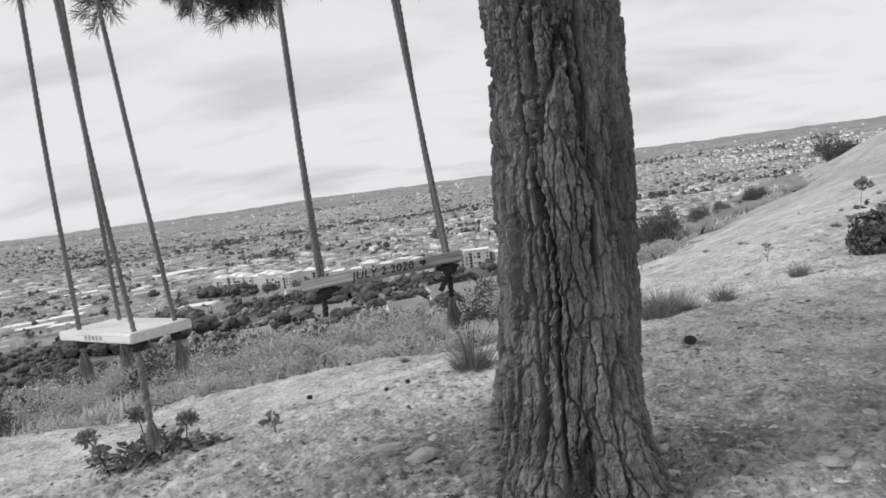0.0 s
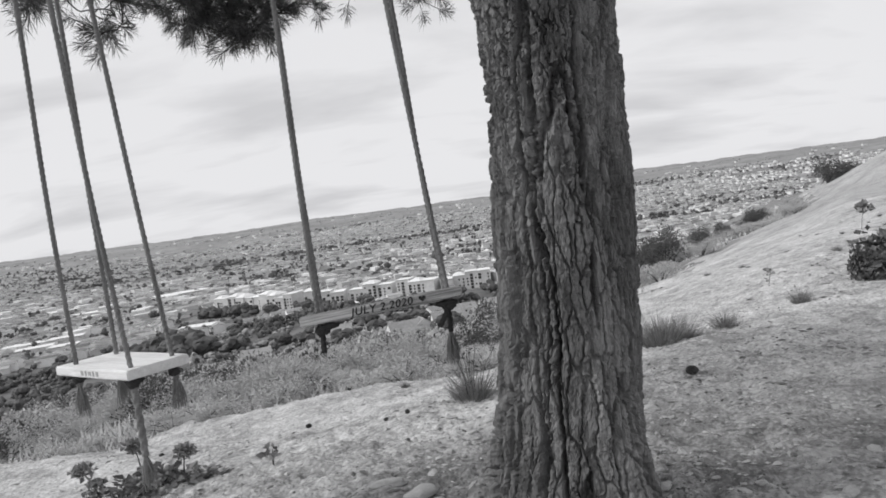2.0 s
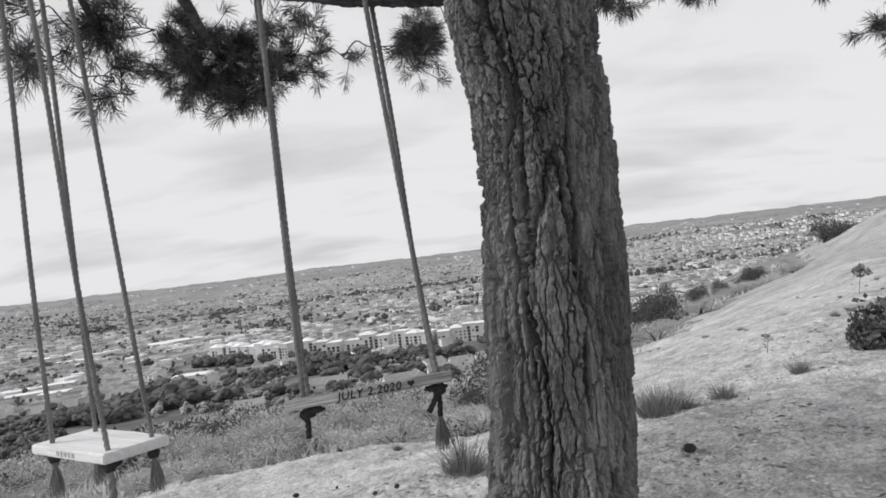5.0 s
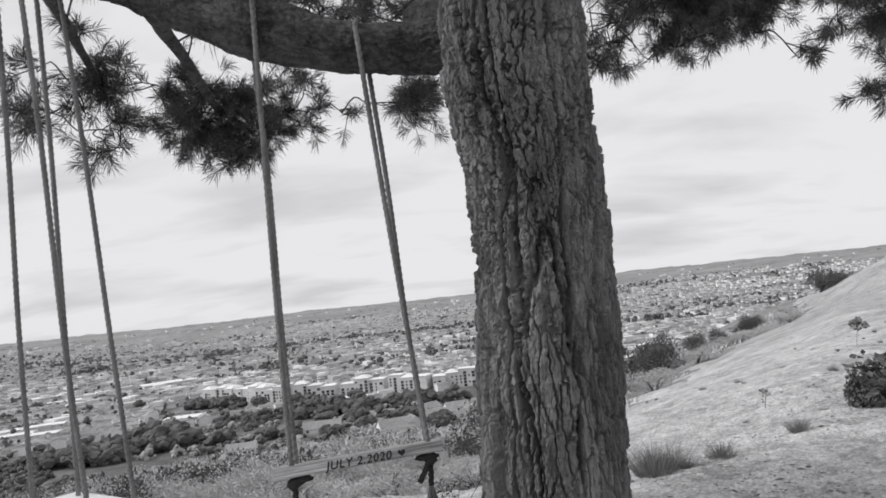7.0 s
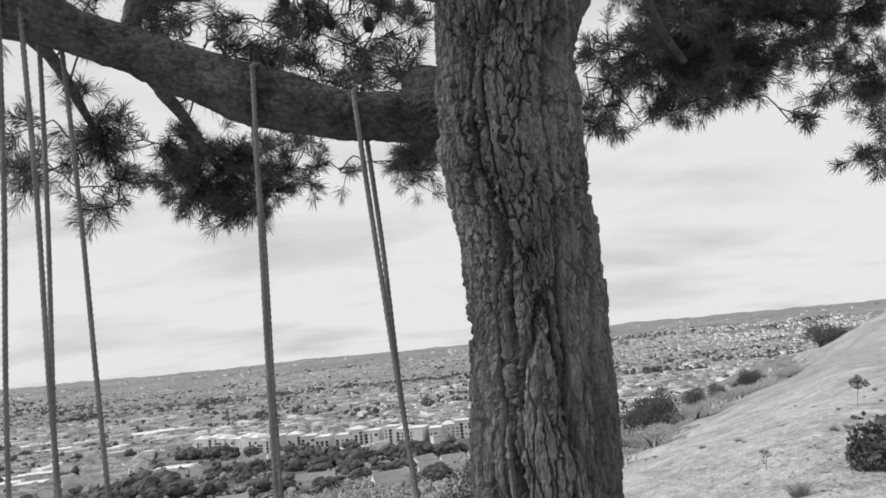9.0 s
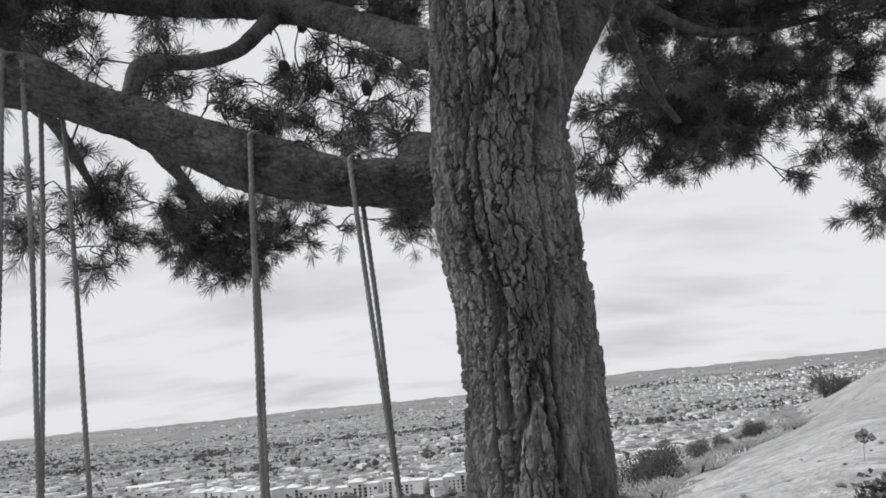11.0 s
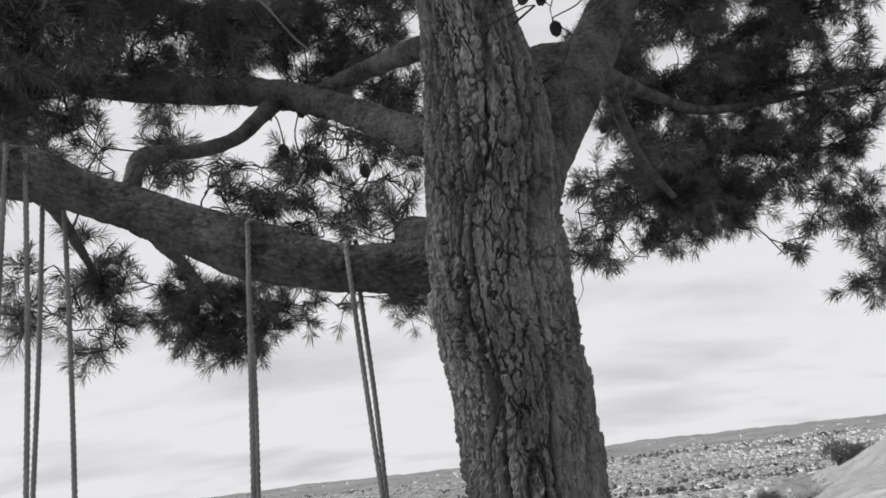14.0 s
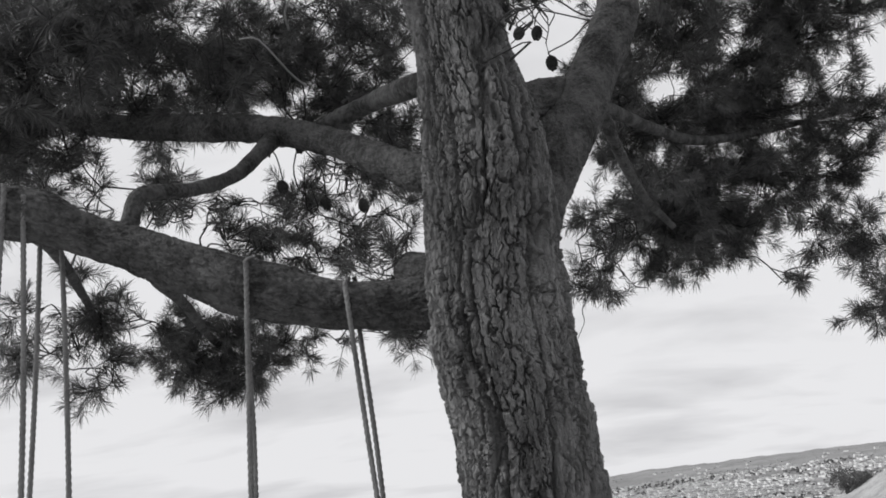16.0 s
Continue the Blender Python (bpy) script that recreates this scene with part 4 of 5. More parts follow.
# bare dead twigs at the fork of the trunk
paths = []
for i in range(9):
    s = np.array([0.60 + rng.normal() * 0.03, 2.36 + rng.normal() * 0.02, 3.15 + rng.uniform(-0.12, 0.15)])
    paths.append([s, s + np.array([rng.uniform(-0.1, 0.12), -0.06, rng.uniform(-0.05, 0.1)]), s + np.array([rng.uniform(-0.16, 0.22), -0.05 + rng.normal() * 0.03, rng.uniform(-0.12, 0.12)])])
tree_part("branchlet", twig_mesh("branchlet", paths, [0.006] * 9, [0.0025] * 9), MAT_TWIG, "bare dead twigs tangled on the trunk")

# thin crooked twigs that hang from the branchlets in the fork and below the upper limbs
STEMS = np.vstack(HUBS)
paths = []
for x0, x1, y0, y1, z0, z1, n in ((0.6, 1.3, 2.8, 4.4, 3.5, 4.6, 10), (-0.8, 0.2, 3.4, 4.6, 3.1, 3.9, 30), (1.2, 1.9, 4.2, 5.2, 3.0, 3.9, 20), (-1.4, -0.7, 3.4, 4.4, 3.2, 3.9, 14)):
    low, high = np.array([x0, y0, z0]), np.array([x1, y1, z1])
    inside = STEMS[((STEMS > low) & (STEMS < high)).all(1)]
    for i in range(n if len(inside) else 0):
        a = inside[rng.integers(len(inside))]
        way = rng.normal(size=3) * np.array([0.06, 0.04, 0.05]) - np.array([0, 0, 0.035])
        paths.append([a, a + way + rng.normal(size=3) * 0.02, a + 2 * way + rng.normal(size=3) * 0.03, a + 2.8 * way + rng.normal(size=3) * 0.03, a + 3.4 * way + rng.normal(size=3) * 0.04])
tree_part("branchlet", twig_mesh("branchlet", paths, [0.0055] * len(paths), [0.0025] * len(paths)), MAT_TWIG, "thin crooked bare twigs below the limbs")

for x, y, z, dx, dz in ((-1.55, 3.4, 3.95, -0.06, 0.28), (-0.25, 3.1, 4.05, -0.16, 0.2), (-0.62, 3.2, 3.95, 0.2, -0.03)):
    tree_part("branchlet", twig_mesh("branchlet", [[(x, y, z), (x + dx * 0.4 + 0.02, y, z + dz * 0.5), (x + dx, y + 0.3, z + dz), (x + dx * 1.2, y + 0.6, z + dz + 0.1)]], [0.005], [0.008]), MAT_STRAW, "pale bare dead twig")

# ---------------------------------------------------------------- plants on the hill
MAT_LEAF = material("dark_leaves", 0.05, 0.17, 0.5, 30, 3, rand=0.5, island=True)
MAT_WEED = material("weed_leaves", 0.10, 0.32, 0.6, 30, 3, rand=0.6, island=True)
MAT_RUFFLE = material("dusty_ruffled_leaves", 0.14, 0.42, 0.7, 30, 3, rand=0.6, island=True)
MAT_TUFT = material("half_green_grass", 0.10, 0.36, 0.8, 20, 1.0, rand=0.8, island=True)
MAT_SAGE = material("pale_scrub_leaves", 0.32, 0.60, 0.8, 12, 1.2, rand=0.3, island=True)
MAT_DARKBUSH = material("dark_scrub_leaves", 0.06, 0.15, 0.7, 12, 1.2, rand=0.4, island=True)
MAT_GRASS = material("dry_grass", 0.36, 0.66, 0.85, 20, 1.0, rand=0.6, island=True)
MAT_FLAKE = material("bark_flake", 0.05, 0.34, 0.9, 30, 2, rand=1.0, island=True)
MAT_CHIP = material("pebble_and_litter", 0.05, 0.56, 0.9, 30, 2, rand=1.2, island=True)
prng = np.random.default_rng(5)


def leaf_mesh(name, centres, ways, length, width, rng, fold=0.25):
    """Leaves, each a folded blade of four triangles."""
    n = len(centres)
    d = ways / (np.linalg.norm(ways, axis=1)[:, None] + 1e-9)
    q = np.cross(d, rng.normal(size=(n, 3)))
    q /= np.linalg.norm(q, axis=1)[:, None] + 1e-9
    k = np.cross(d, q)
    ln, w = (length * rng.uniform(0.6, 1.25, n))[:, None], (width * rng.uniform(0.7, 1.2, n))[:, None]
    mid = centres + d * ln * 0.45
    v = np.stack([centres, mid + q * w / 2 + k * w * fold, mid - q * w / 2 + k * w * fold, centres + d * ln - np.array([0, 0, 0.1]) * ln], 1).reshape(-1, 3)
    b = np.arange(n) * 4
    f = np.concatenate([np.stack([b, b + 1, b + 3], 1), np.stack([b, b + 3, b + 2], 1)])
    return mesh_of(name, v, f, False)


def shrub_meshes(seed, leaves, leaf, width, stems=9, flat=0.7):
    """A unit shrub, 1 across and flat high: leaves on an uneven shell of lumps, and its stems."""
    rng = np.random.default_rng(seed)
    lumps = [(rng.uniform(-0.32, 0.32), rng.uniform(-0.32, 0.32), rng.uniform(0.15, flat * 0.72), rng.uniform(0.12, 0.27)) for _ in range(11)]
    c, w = [], []
    for x, y, z, r in lumps:
        n = int(leaves * r ** 2 / sum(q[3] ** 2 for q in lumps))
        d = rng.normal(size=(n, 3))
        d /= np.linalg.norm(d, axis=1)[:, None]
        p = np.array([x, y, z]) + d * (r * rng.uniform(0.45, 1.08, n))[:, None]
        c.append(p), w.append(d + rng.normal(size=(n, 3)) * 0.6 + np.array([0, 0, 0.35]))
    c, w = np.vstack(c), np.vstack(w)
    up = c[:, 2] > 0.01
    paths = [[(rng.normal() * 0.03, rng.normal() * 0.03, -0.05), (x * 0.4, y * 0.4, z * 0.5), (x, y, z)] for x, y, z, r in lumps[:stems]]
    return leaf_mesh("leaves", c[up], w[up], leaf, width, rng), twig_mesh("stem", paths, [0.018] * len(paths), [0.006] * len(paths))


def shrub(x, y, size, high, meshes, mat, label, turn=0.0, sink=0.03, group=""):
    t = thing("shrub", label, "shrub", group, at=pose(x, y, land_at(x, y) - sink, 0, 0, turn))
    for nm, me, m in (("leaves", meshes[0], mat), ("stem", meshes[1], MAT_TWIG)):
        ob = part(nm, me, m, t)
        ob.scale = (size, size, high)
    return t


SAGE = [shrub_meshes(100 + i, 2100, 0.075, 0.013) for i in range(4)]
DARK = [shrub_meshes(200 + i, 1700, 0.055, 0.024) for i in range(3)]


def slope_xy(u, v):
    return RIDGE[0] * u - RIDGE[1] * v, RIDGE[1] * u + RIDGE[0] * v


def brink_at(u):
    return float(np.interp(u, BRINK_U, BRINK_V))


# shrubs along the brink and down the slope
for i in range(330):
    r = 11 + 26 * prng.uniform(0, 1) ** 1.9
    a = radians(prng.uniform(-40, 22))
    x, y = r * math.sin(a), r * math.cos(a)
    u, v = RIDGE[0] * x + RIDGE[1] * y, -RIDGE[1] * x + RIDGE[0] * y
    over = v - brink_at(u)
    if over < 0.2:
        continue
    size = prng.uniform(0.8, 1.7) * (0.6 + 0.4 * min(1, over / 5)) * (1 + r / 90)
    high = size * prng.uniform(0.55, 0.9)
    if over < 3:
        high *= 0.65
    dark = prng.random() < (0.2 if r < 25 else 0.45)
    kind = DARK if dark else SAGE
    shrub(x, y, size, high, kind[i % len(kind)], MAT_DARKBUSH if dark else MAT_SAGE, "dark green-grey scrub bush on the slope" if dark else "pale dusty sage bush on the slope", prng.uniform(0, 360), 0.05, "scrub on the slope")
# a hedge of bushes along the far side of the ridge
for i in range(64):
    u = 29 + 43 * (i / 63) + prng.uniform(-1, 1)
    off = prng.uniform(0.3, 9.0)
    x, y = slope_xy(u, brink_at(u) + off)
    dark = prng.random() < (0.75 if off > 3.2 else 0.08)
    kind = DARK if dark else SAGE
    shrub(x, y, prng.uniform(1.4, 2.6) * (1.15 - 0.4 * i / 63), prng.uniform(1.0, 2.0) * (1.2 - 0.6 * i / 63) * (1.7 if dark else 0.8), kind[i % len(kind)], MAT_DARKBUSH if dark else MAT_SAGE, "dark bush along the ridge" if dark else "pale bush along the ridge", prng.uniform(0, 360), 0.05, "bushes along the ridge")
for i in range(30):
    u = 17 + 17 * (i / 29) + prng.uniform(-0.6, 0.6)
    x, y = slope_xy(u, brink_at(u) + prng.uniform(1.2, 6.5))
    size = prng.uniform(1.5, 2.6)
    dark = i % 3 > 0
    kind = DARK if dark else SAGE
    shrub(x, y, size, size * prng.uniform(0.7, 1.0), kind[i % len(kind)], MAT_DARKBUSH if dark else MAT_SAGE, "dark rounded bush below the ridge's edge" if dark else "pale bush below the ridge's edge", prng.uniform(0, 360), 0.05, "bushes along the ridge")
shrub(33.6, 64.0, 3.6, 3.7, DARK[1], MAT_DARKBUSH, "large rounded dark bush on the ridge", 30)
shrub(36.5, 66.5, 3.0, 1.7, DARK[2], MAT_DARKBUSH, "low dark bush beside the large bush on the ridge", 80)
for i in range(7):
    shrub(39 + 3.0 * i, 72 + 5 * i, 3.0, 1.6, DARK[i % 3], MAT_DARKBUSH, "dark bush along the ridge", 50 * i, 0.05, "bushes along the ridge")

# big-leaved bush and weeds on the dirt
BROAD = [shrub_meshes(300 + i, 640, 0.12, 0.085, 11, 0.75) for i in range(2)]
shrub(5.2, 8.75, 1.1, 0.75, BROAD[0], MAT_LEAF, "dense broad-leaved dark bush growing on the dirt", 20)
shrub(5.95, 8.9, 1.3, 0.85, BROAD[1], MAT_LEAF, "spreading broad-leaved dark bush growing on the dirt", 140)
shrub(4.85, 8.6, 0.35, 0.6, BROAD[1], MAT_LEAF, "tall sprig of broad leaves beside the bush", 250)
WEED = [shrub_meshes(320 + i, 210, 0.20, 0.13, 8, 0.7) for i in range(2)]
shrub(-1.83, 4.05, 0.42, 0.24, WEED[0], MAT_WEED, "low sprawling weed with broad dark leaves on the dirt rim", 10)
shrub(-1.66, 4.15, 0.34, 0.14, WEED[1], MAT_WEED, "low sprawling weed with dull leaves on the dirt rim", 70)
shrub(-2.02, 3.98, 0.34, 0.16, WEED[1], MAT_WEED, "low sprawling weed with broad dark leaves on the dirt rim", 200)


def stalk_plant(x, y, high, lean, seed, leaves=110, leaf=0.034):
    """A thin stalk with a ruffled head of leaves."""
    rng = np.random.default_rng(seed)
    t = thing("weed", "thin-stalked weed with a ruffled head of leaves", "weed", "stalked weeds on the dirt", at=pose(x, y, land_at(x, y) - 0.02))
    top = np.array([lean, 0.02, high])
    part("stem", twig_mesh("stem", [[(0, 0, 0), (lean * 0.3, 0, high * 0.5), top]], [0.006], [0.003]), MAT_TWIG, t)
    d = rng.normal(size=(leaves, 3))
    d /= np.linalg.norm(d, axis=1)[:, None]
    part("leaves", leaf_mesh("leaves", top + d * np.array([0.06, 0.05, 0.035]) * rng.uniform(0.2, 1, (leaves, 1)), d + rng.normal(size=d.shape) * 0.6 + np.array([0, 0, 0.5]), leaf, leaf * 1.0, rng, 0.4), MAT_RUFFLE, t)


stalk_plant(-1.72, 4.15, 0.21, 0.02, 1)
stalk_plant(-2.02, 4.3, 0.29, -0.04, 2)
stalk_plant(-2.08, 3.9, 0.23, -0.10, 3, 90)
stalk_plant(-2.04, 3.85, 0.16, -0.06, 4, 70)
stalk_plant(-1.16, 4.05, 0.10, 0.0, 5, 18, 0.05)
stalk_plant(4.3, 10.0, 0.22, 0.05, 6, 14, 0.06)
stalk_plant(8.8, 15.6, 0.5, 0.1, 7, 26, 0.16)


def tuft_mesh(seed, blades, high, spread, lean=0.5):
    """Grass blades fanning up from one root."""
    rng = np.random.default_rng(seed)
    a, k = rng.uniform(0, 2 * np.pi, blades), rng.uniform(0, 1, blades) ** 0.7
    root = np.stack([np.cos(a) * k * spread * 0.45, np.sin(a) * k * spread * 0.45, np.full(blades, -0.02)], 1)
    h = high * rng.uniform(0.25, 1.1, blades)
    out = np.stack([np.cos(a) * k * lean, np.sin(a) * k * lean, np.ones(blades)], 1) + rng.normal(size=(blades, 3)) * 0.24
    mid = root + out * (h * 0.55)[:, None]
    tip = root + out * h[:, None] + np.stack([np.cos(a) * h * 0.18, np.sin(a) * h * 0.18, -0.06 * h], 1)
    q = np.stack([-np.sin(a + rng.normal(size=blades)), np.cos(a + rng.normal(size=blades)), 0 * a], 1) * 0.0024
    v = np.stack([root + q, root - q, mid + q * 0.8, mid - q * 0.8, tip], 1).reshape(-1, 3)
    b = np.arange(blades) * 5
    f = np.concatenate([np.stack([b, b + 1, b + 2], 1), np.stack([b + 1, b + 3, b + 2], 1), np.stack([b + 2, b + 3, b + 4], 1)])
    return mesh_of("grass_tuft", v, f, False)


def tuft(x, y, me, label, s=1.0, turn=0):
    ob = part("grass_tuft", me, MAT_TUFT)
    ob.matrix_world = pose(x, y, land_at(x, y), 0, 0, turn) @ Matrix.Scale(s, 4)
    return tagged(ob, label, "grass", "dry tufts on the dirt")


TUFTS = [tuft_mesh(40 + i, 620, 0.22, 0.30, 0.75) for i in range(3)]
tall = tuft(0.02, 5.0, tuft_mesh(51, 620, 0.24, 0.26, 0.6), "dry grass tuft with tall seed stalks on the rim")
for i in range(9):
    lean, high = prng.normal(size=2) * 0.07, prng.uniform(0.26, 0.40)
    tip = np.array([lean[0], lean[1], high])
    d = prng.normal(size=(10, 3))
    head = leaf_mesh("seed_head", tip + d * 0.006, d + np.array([0, 0, 1.0]), 0.02, 0.011, prng)
    stalk = part("seed_stalk", twig_mesh("seed_stalk", [[(lean[0] * 0.3, lean[1] * 0.3, -0.01), tip * np.array([0.55, 0.55, 0.6]), tip]], [0.003], [0.002]), MAT_TWIG, tall, "tall thin seed stalk")
    part("seed_head", head, MAT_TWIG, stalk)
tuft(1.80, 6.6, tuft_mesh(52, 800, 0.27, 0.36, 0.75), "wide dry grass tuft on the rim of the dirt")
tuft(2.02, 6.75, TUFTS[1], "wide dry grass tuft on the rim of the dirt", 1.0, 60)
tuft(2.48, 6.8, TUFTS[0], "short dense grass tuft on the rim of the dirt", 0.75)
tuft(3.55, 7.5, TUFTS[2], "short dense grass tuft on the pale dirt", 0.65)
for i in range(26):
    u, v = prng.uniform(8, 26), prng.uniform(-1.5, 6)
    x, y = slope_xy(u, v)
    tuft(x, y, TUFTS[i % 3], "small dry grass tuft on the pale dirt", prng.uniform(0.2, 0.45), prng.uniform(0, 360))


def grass_field():
    """Dry grass over the brink and the slope under the shrubs."""
    n = 80000
    rng = np.random.default_rng(8)
    r = 10 + 75 * rng.uniform(0, 1, n) ** 1.6
    a = np.radians(rng.uniform(-42, 32, n))
    x, y = r * np.sin(a), r * np.cos(a)
    u, v = RIDGE[0] * x + RIDGE[1] * y, -RIDGE[1] * x + RIDGE[0] * y
    over = v - np.interp(u, BRINK_U, BRINK_V) + 0.8 * vnoise(np.stack([x, y, 0 * x], 1) * 0.7, 91)
    patch = vnoise(np.stack([x, y, 0 * x], 1) * 0.35, 92)
    keep = (over > 0) & (patch > -0.45)
    x, y, r = x[keep], y[keep], r[keep]
    m = len(x)
    z = land(x, y, False) - 0.03
    h = rng.uniform(0.10, 0.38, m) * (1 + 0.4 * patch[keep]) * (0.45 + 0.55 * np.clip(over[keep] / 2.5, 0, 1))
    root = np.stack([x, y, z], 1)
    a = rng.uniform(0, 2 * np.pi, m)
    tip = root + np.stack([np.cos(a) * h * 0.9, np.sin(a) * h * 0.9, h], 1)
    w = (0.004 + 0.0012 * r)[:, None]
    q = np.stack([-np.sin(a), np.cos(a), 0 * a], 1) * w
    vv = np.stack([root + q, root - q, tip], 1).reshape(-1, 3)
    ob = part("dry_grass", mesh_of("dry_grass", vv, np.arange(m * 3).reshape(-1, 3), False), MAT_GRASS)
    tagged(ob, "dry pale grass covering the slope below the dirt", "grass", kind="stuff")


grass_field()


def slope_scrub():
    """Scrub past counting on the long slope: lumps of leaves, larger and coarser with distance."""
    rng = np.random.default_rng(19)
    n = 1700
    r, a = 26 * np.exp(rng.uniform(0, 1, n) * np.log(17)), np.radians(rng.uniform(-42, 13, n))
    x, y = r * np.sin(a), r * np.cos(a)
    z = land(x, y, False)
    keep = (vnoise(np.stack([x / 14, y / 14, 0 * x], 1), 15) > -0.45) & (z < -5)
    x, y, z, r = x[keep], y[keep], z[keep], r[keep]
    n = len(x)
    size = 0.6 + 2.0 * rng.uniform(0, 1, n) ** 2.2
    size = size * (0.75 + r / 130)
    dark = (vnoise(np.stack([x / 9, y / 9, 0 * x], 1), 16) + 0.4 * rng.normal(size=n)) > 0.38
    for sel, m, label in ((~dark, MAT_SAGE, "pale dusty scrub covering the long slope"), (dark, MAT_DARKBUSH, "dark scrub scattered over the long slope")):
        k = sel.sum()
        per = 210
        d = rng.normal(size=(k * per, 3))
        d /= np.linalg.norm(d, axis=1)[:, None]
        d[:, 2] = np.abs(d[:, 2])
        s = np.repeat(size[sel], per)[:, None]
        c = np.repeat(np.stack([x[sel], y[sel], z[sel]], 1), per, 0)
        lump = 1 + 0.35 * vnoise(d * 2.2 + c * 3, 17)[:, None]
        c = c + d * s * np.array([0.62, 0.62, 0.62]) * lump * rng.uniform(0.6, 1.05, (k * per, 1))
        me = leaf_mesh("scrub", c, d + rng.normal(size=d.shape) * 0.7, 1.0, 0.4, rng)
        co = np.empty(len(me.vertices) * 3, np.float32)
        me.vertices.foreach_get("co", co)
        co = co.reshape(-1, 4, 3)
        co = c[:, None] + (co - c[:, None]) * (s * 0.13)[:, None]
        me.vertices.foreach_set("co", co.astype(np.float32).ravel())
        me.update()
        tagged(part("scrub", me, m), label, "scrub", kind="stuff")


slope_scrub()


# ---------------------------------------------------------------- stones and litter
def stone_mesh(seed, sub=3):
    bm = bmesh.new()
    bmesh.ops.create_icosphere(bm, subdivisions=sub, radius=1)
    for v in bm.verts:
        c = v.co.copy()
        v.co = c * (1 + 0.32 * noise.noise(c * 1.4 + Vector((seed * 3.1, 0, 0))) + 0.12 * noise.noise(c * 3.6 + Vector((seed, 5, 0))))
        v.co.z *= 0.62
    for f in bm.faces:
        f.smooth = True
    me = bpy.data.meshes.new("stone")
    bm.to_mesh(me)
    bm.free()
    return me


STONES = [stone_mesh(i) for i in range(6)]


def stone(x, y, sx, sy, sz, i, turn, label="smooth pale stone half sunk in the dirt"):
    ob = part("stone", STONES[i % 6], MAT_STONE)
    ob.matrix_world = pose(x, y, land_at(x, y) + sz * 0.15, 0, 0, turn) @ Matrix.Diagonal((sx, sy, sz, 1))
    tagged(ob, label, "stone", "stones on the dirt")


for i, row in enumerate([(-0.42, 3.26, 0.095, 0.045, 0.035), (-0.26, 3.05, 0.085, 0.05, 0.04), (-0.60, 2.84, 0.05, 0.03, 0.025), (1.25, 2.52, 0.05, 0.035, 0.03), (1.32, 2.45, 0.03, 0.03, 0.035),
                         (0.74, 2.86, 0.045, 0.03, 0.03), (-0.02, 3.1, 0.04, 0.03, 0.025), (-0.22, 3.35, 0.04, 0.025, 0.02), (-0.5, 3.0, 0.04, 0.03, 0.03), (0.70, 2.62, 0.035, 0.025, 0.02)]):
    stone(*row, i, 37 * i + 10)
for i in range(190):
    a, r = radians(prng.uniform(-36, 38)), 2.5 + 7 * prng.uniform(0, 1) ** 1.2
    k = 0.011 + 0.026 * prng.uniform(0, 1) ** 2
    x, y = r * math.sin(a), r * math.cos(a)
    if math.hypot(x - 0.4, y - 2.7) < 0.5:
        continue
    stone(x, y, k * prng.uniform(0.9, 1.7), k, k * prng.uniform(0.5, 1.0), i, prng.uniform(0, 360), "small pale stone lying on the dirt")
g = part("pine_cone", CONE, MAT_CONE)
g.matrix_world = pose(1.47, 4.70, land_at(1.47, 4.70) + 0.03, 80, 20, 30)
tagged(g, "dark open pine cone lying on the dirt", "pine cone")
for i in range(16):
    u, v = prng.uniform(4, 12), prng.uniform(2.5, 8)
    x, y = slope_xy(u, v)
    g = part("pine_cone", CONE, MAT_CONE)
    g.matrix_world = pose(x, y, land_at(x, y) + 0.025, prng.uniform(60, 120), 0, prng.uniform(0, 360)) @ Matrix.Scale(prng.uniform(0.4, 0.65), 4)
    tagged(g, "small dark cone fallen on the pale dirt", "pine cone", "fallen cones")


def trunk_rubble():
    """Flakes of bark and crumbs of earth heaped round the foot of the trunk."""
    rng = np.random.default_rng(44)
    n = 2600
    a, q = rng.uniform(0, 2 * np.pi, n), 0.30 + 0.55 * rng.uniform(0, 1, n) ** 2
    x, y = 0.36 + q * np.cos(a), 2.71 + q * np.sin(a)
    k = 0.004 + 0.013 * rng.uniform(0, 1, n) ** 3
    c = np.stack([x, y, land(x, y) + 0.002 + 0.05 * np.clip(0.45 - q, 0, 1)], 1)
    d = rng.normal(size=(n, 3)) * np.array([1, 1, 0.35])
    d /= np.linalg.norm(d, axis=1)[:, None]
    w = np.cross(d, np.array([0, 0, 1.0])) + rng.normal(size=(n, 3)) * 0.15
    k = k[:, None]
    v = np.stack([c - d * k, c + w * k * 0.7 + np.array([0, 0, 0.2]) * k, c + d * k, c - w * k * 0.7, c + np.array([0, 0, 0.6]) * k], 1)
    f = np.array([[0, 1, 4], [1, 2, 4], [2, 3, 4], [3, 0, 4]])
    me = mesh_of("bark_flakes", v.reshape(-1, 3), (f[None] + (np.arange(n) * 5)[:, None, None]).reshape(-1, 3), False)
    tagged(part("bark_flakes", me, MAT_FLAKE), "bark flakes and crumbs heaped round the trunk's foot", "bark litter", kind="stuff")


trunk_rubble()


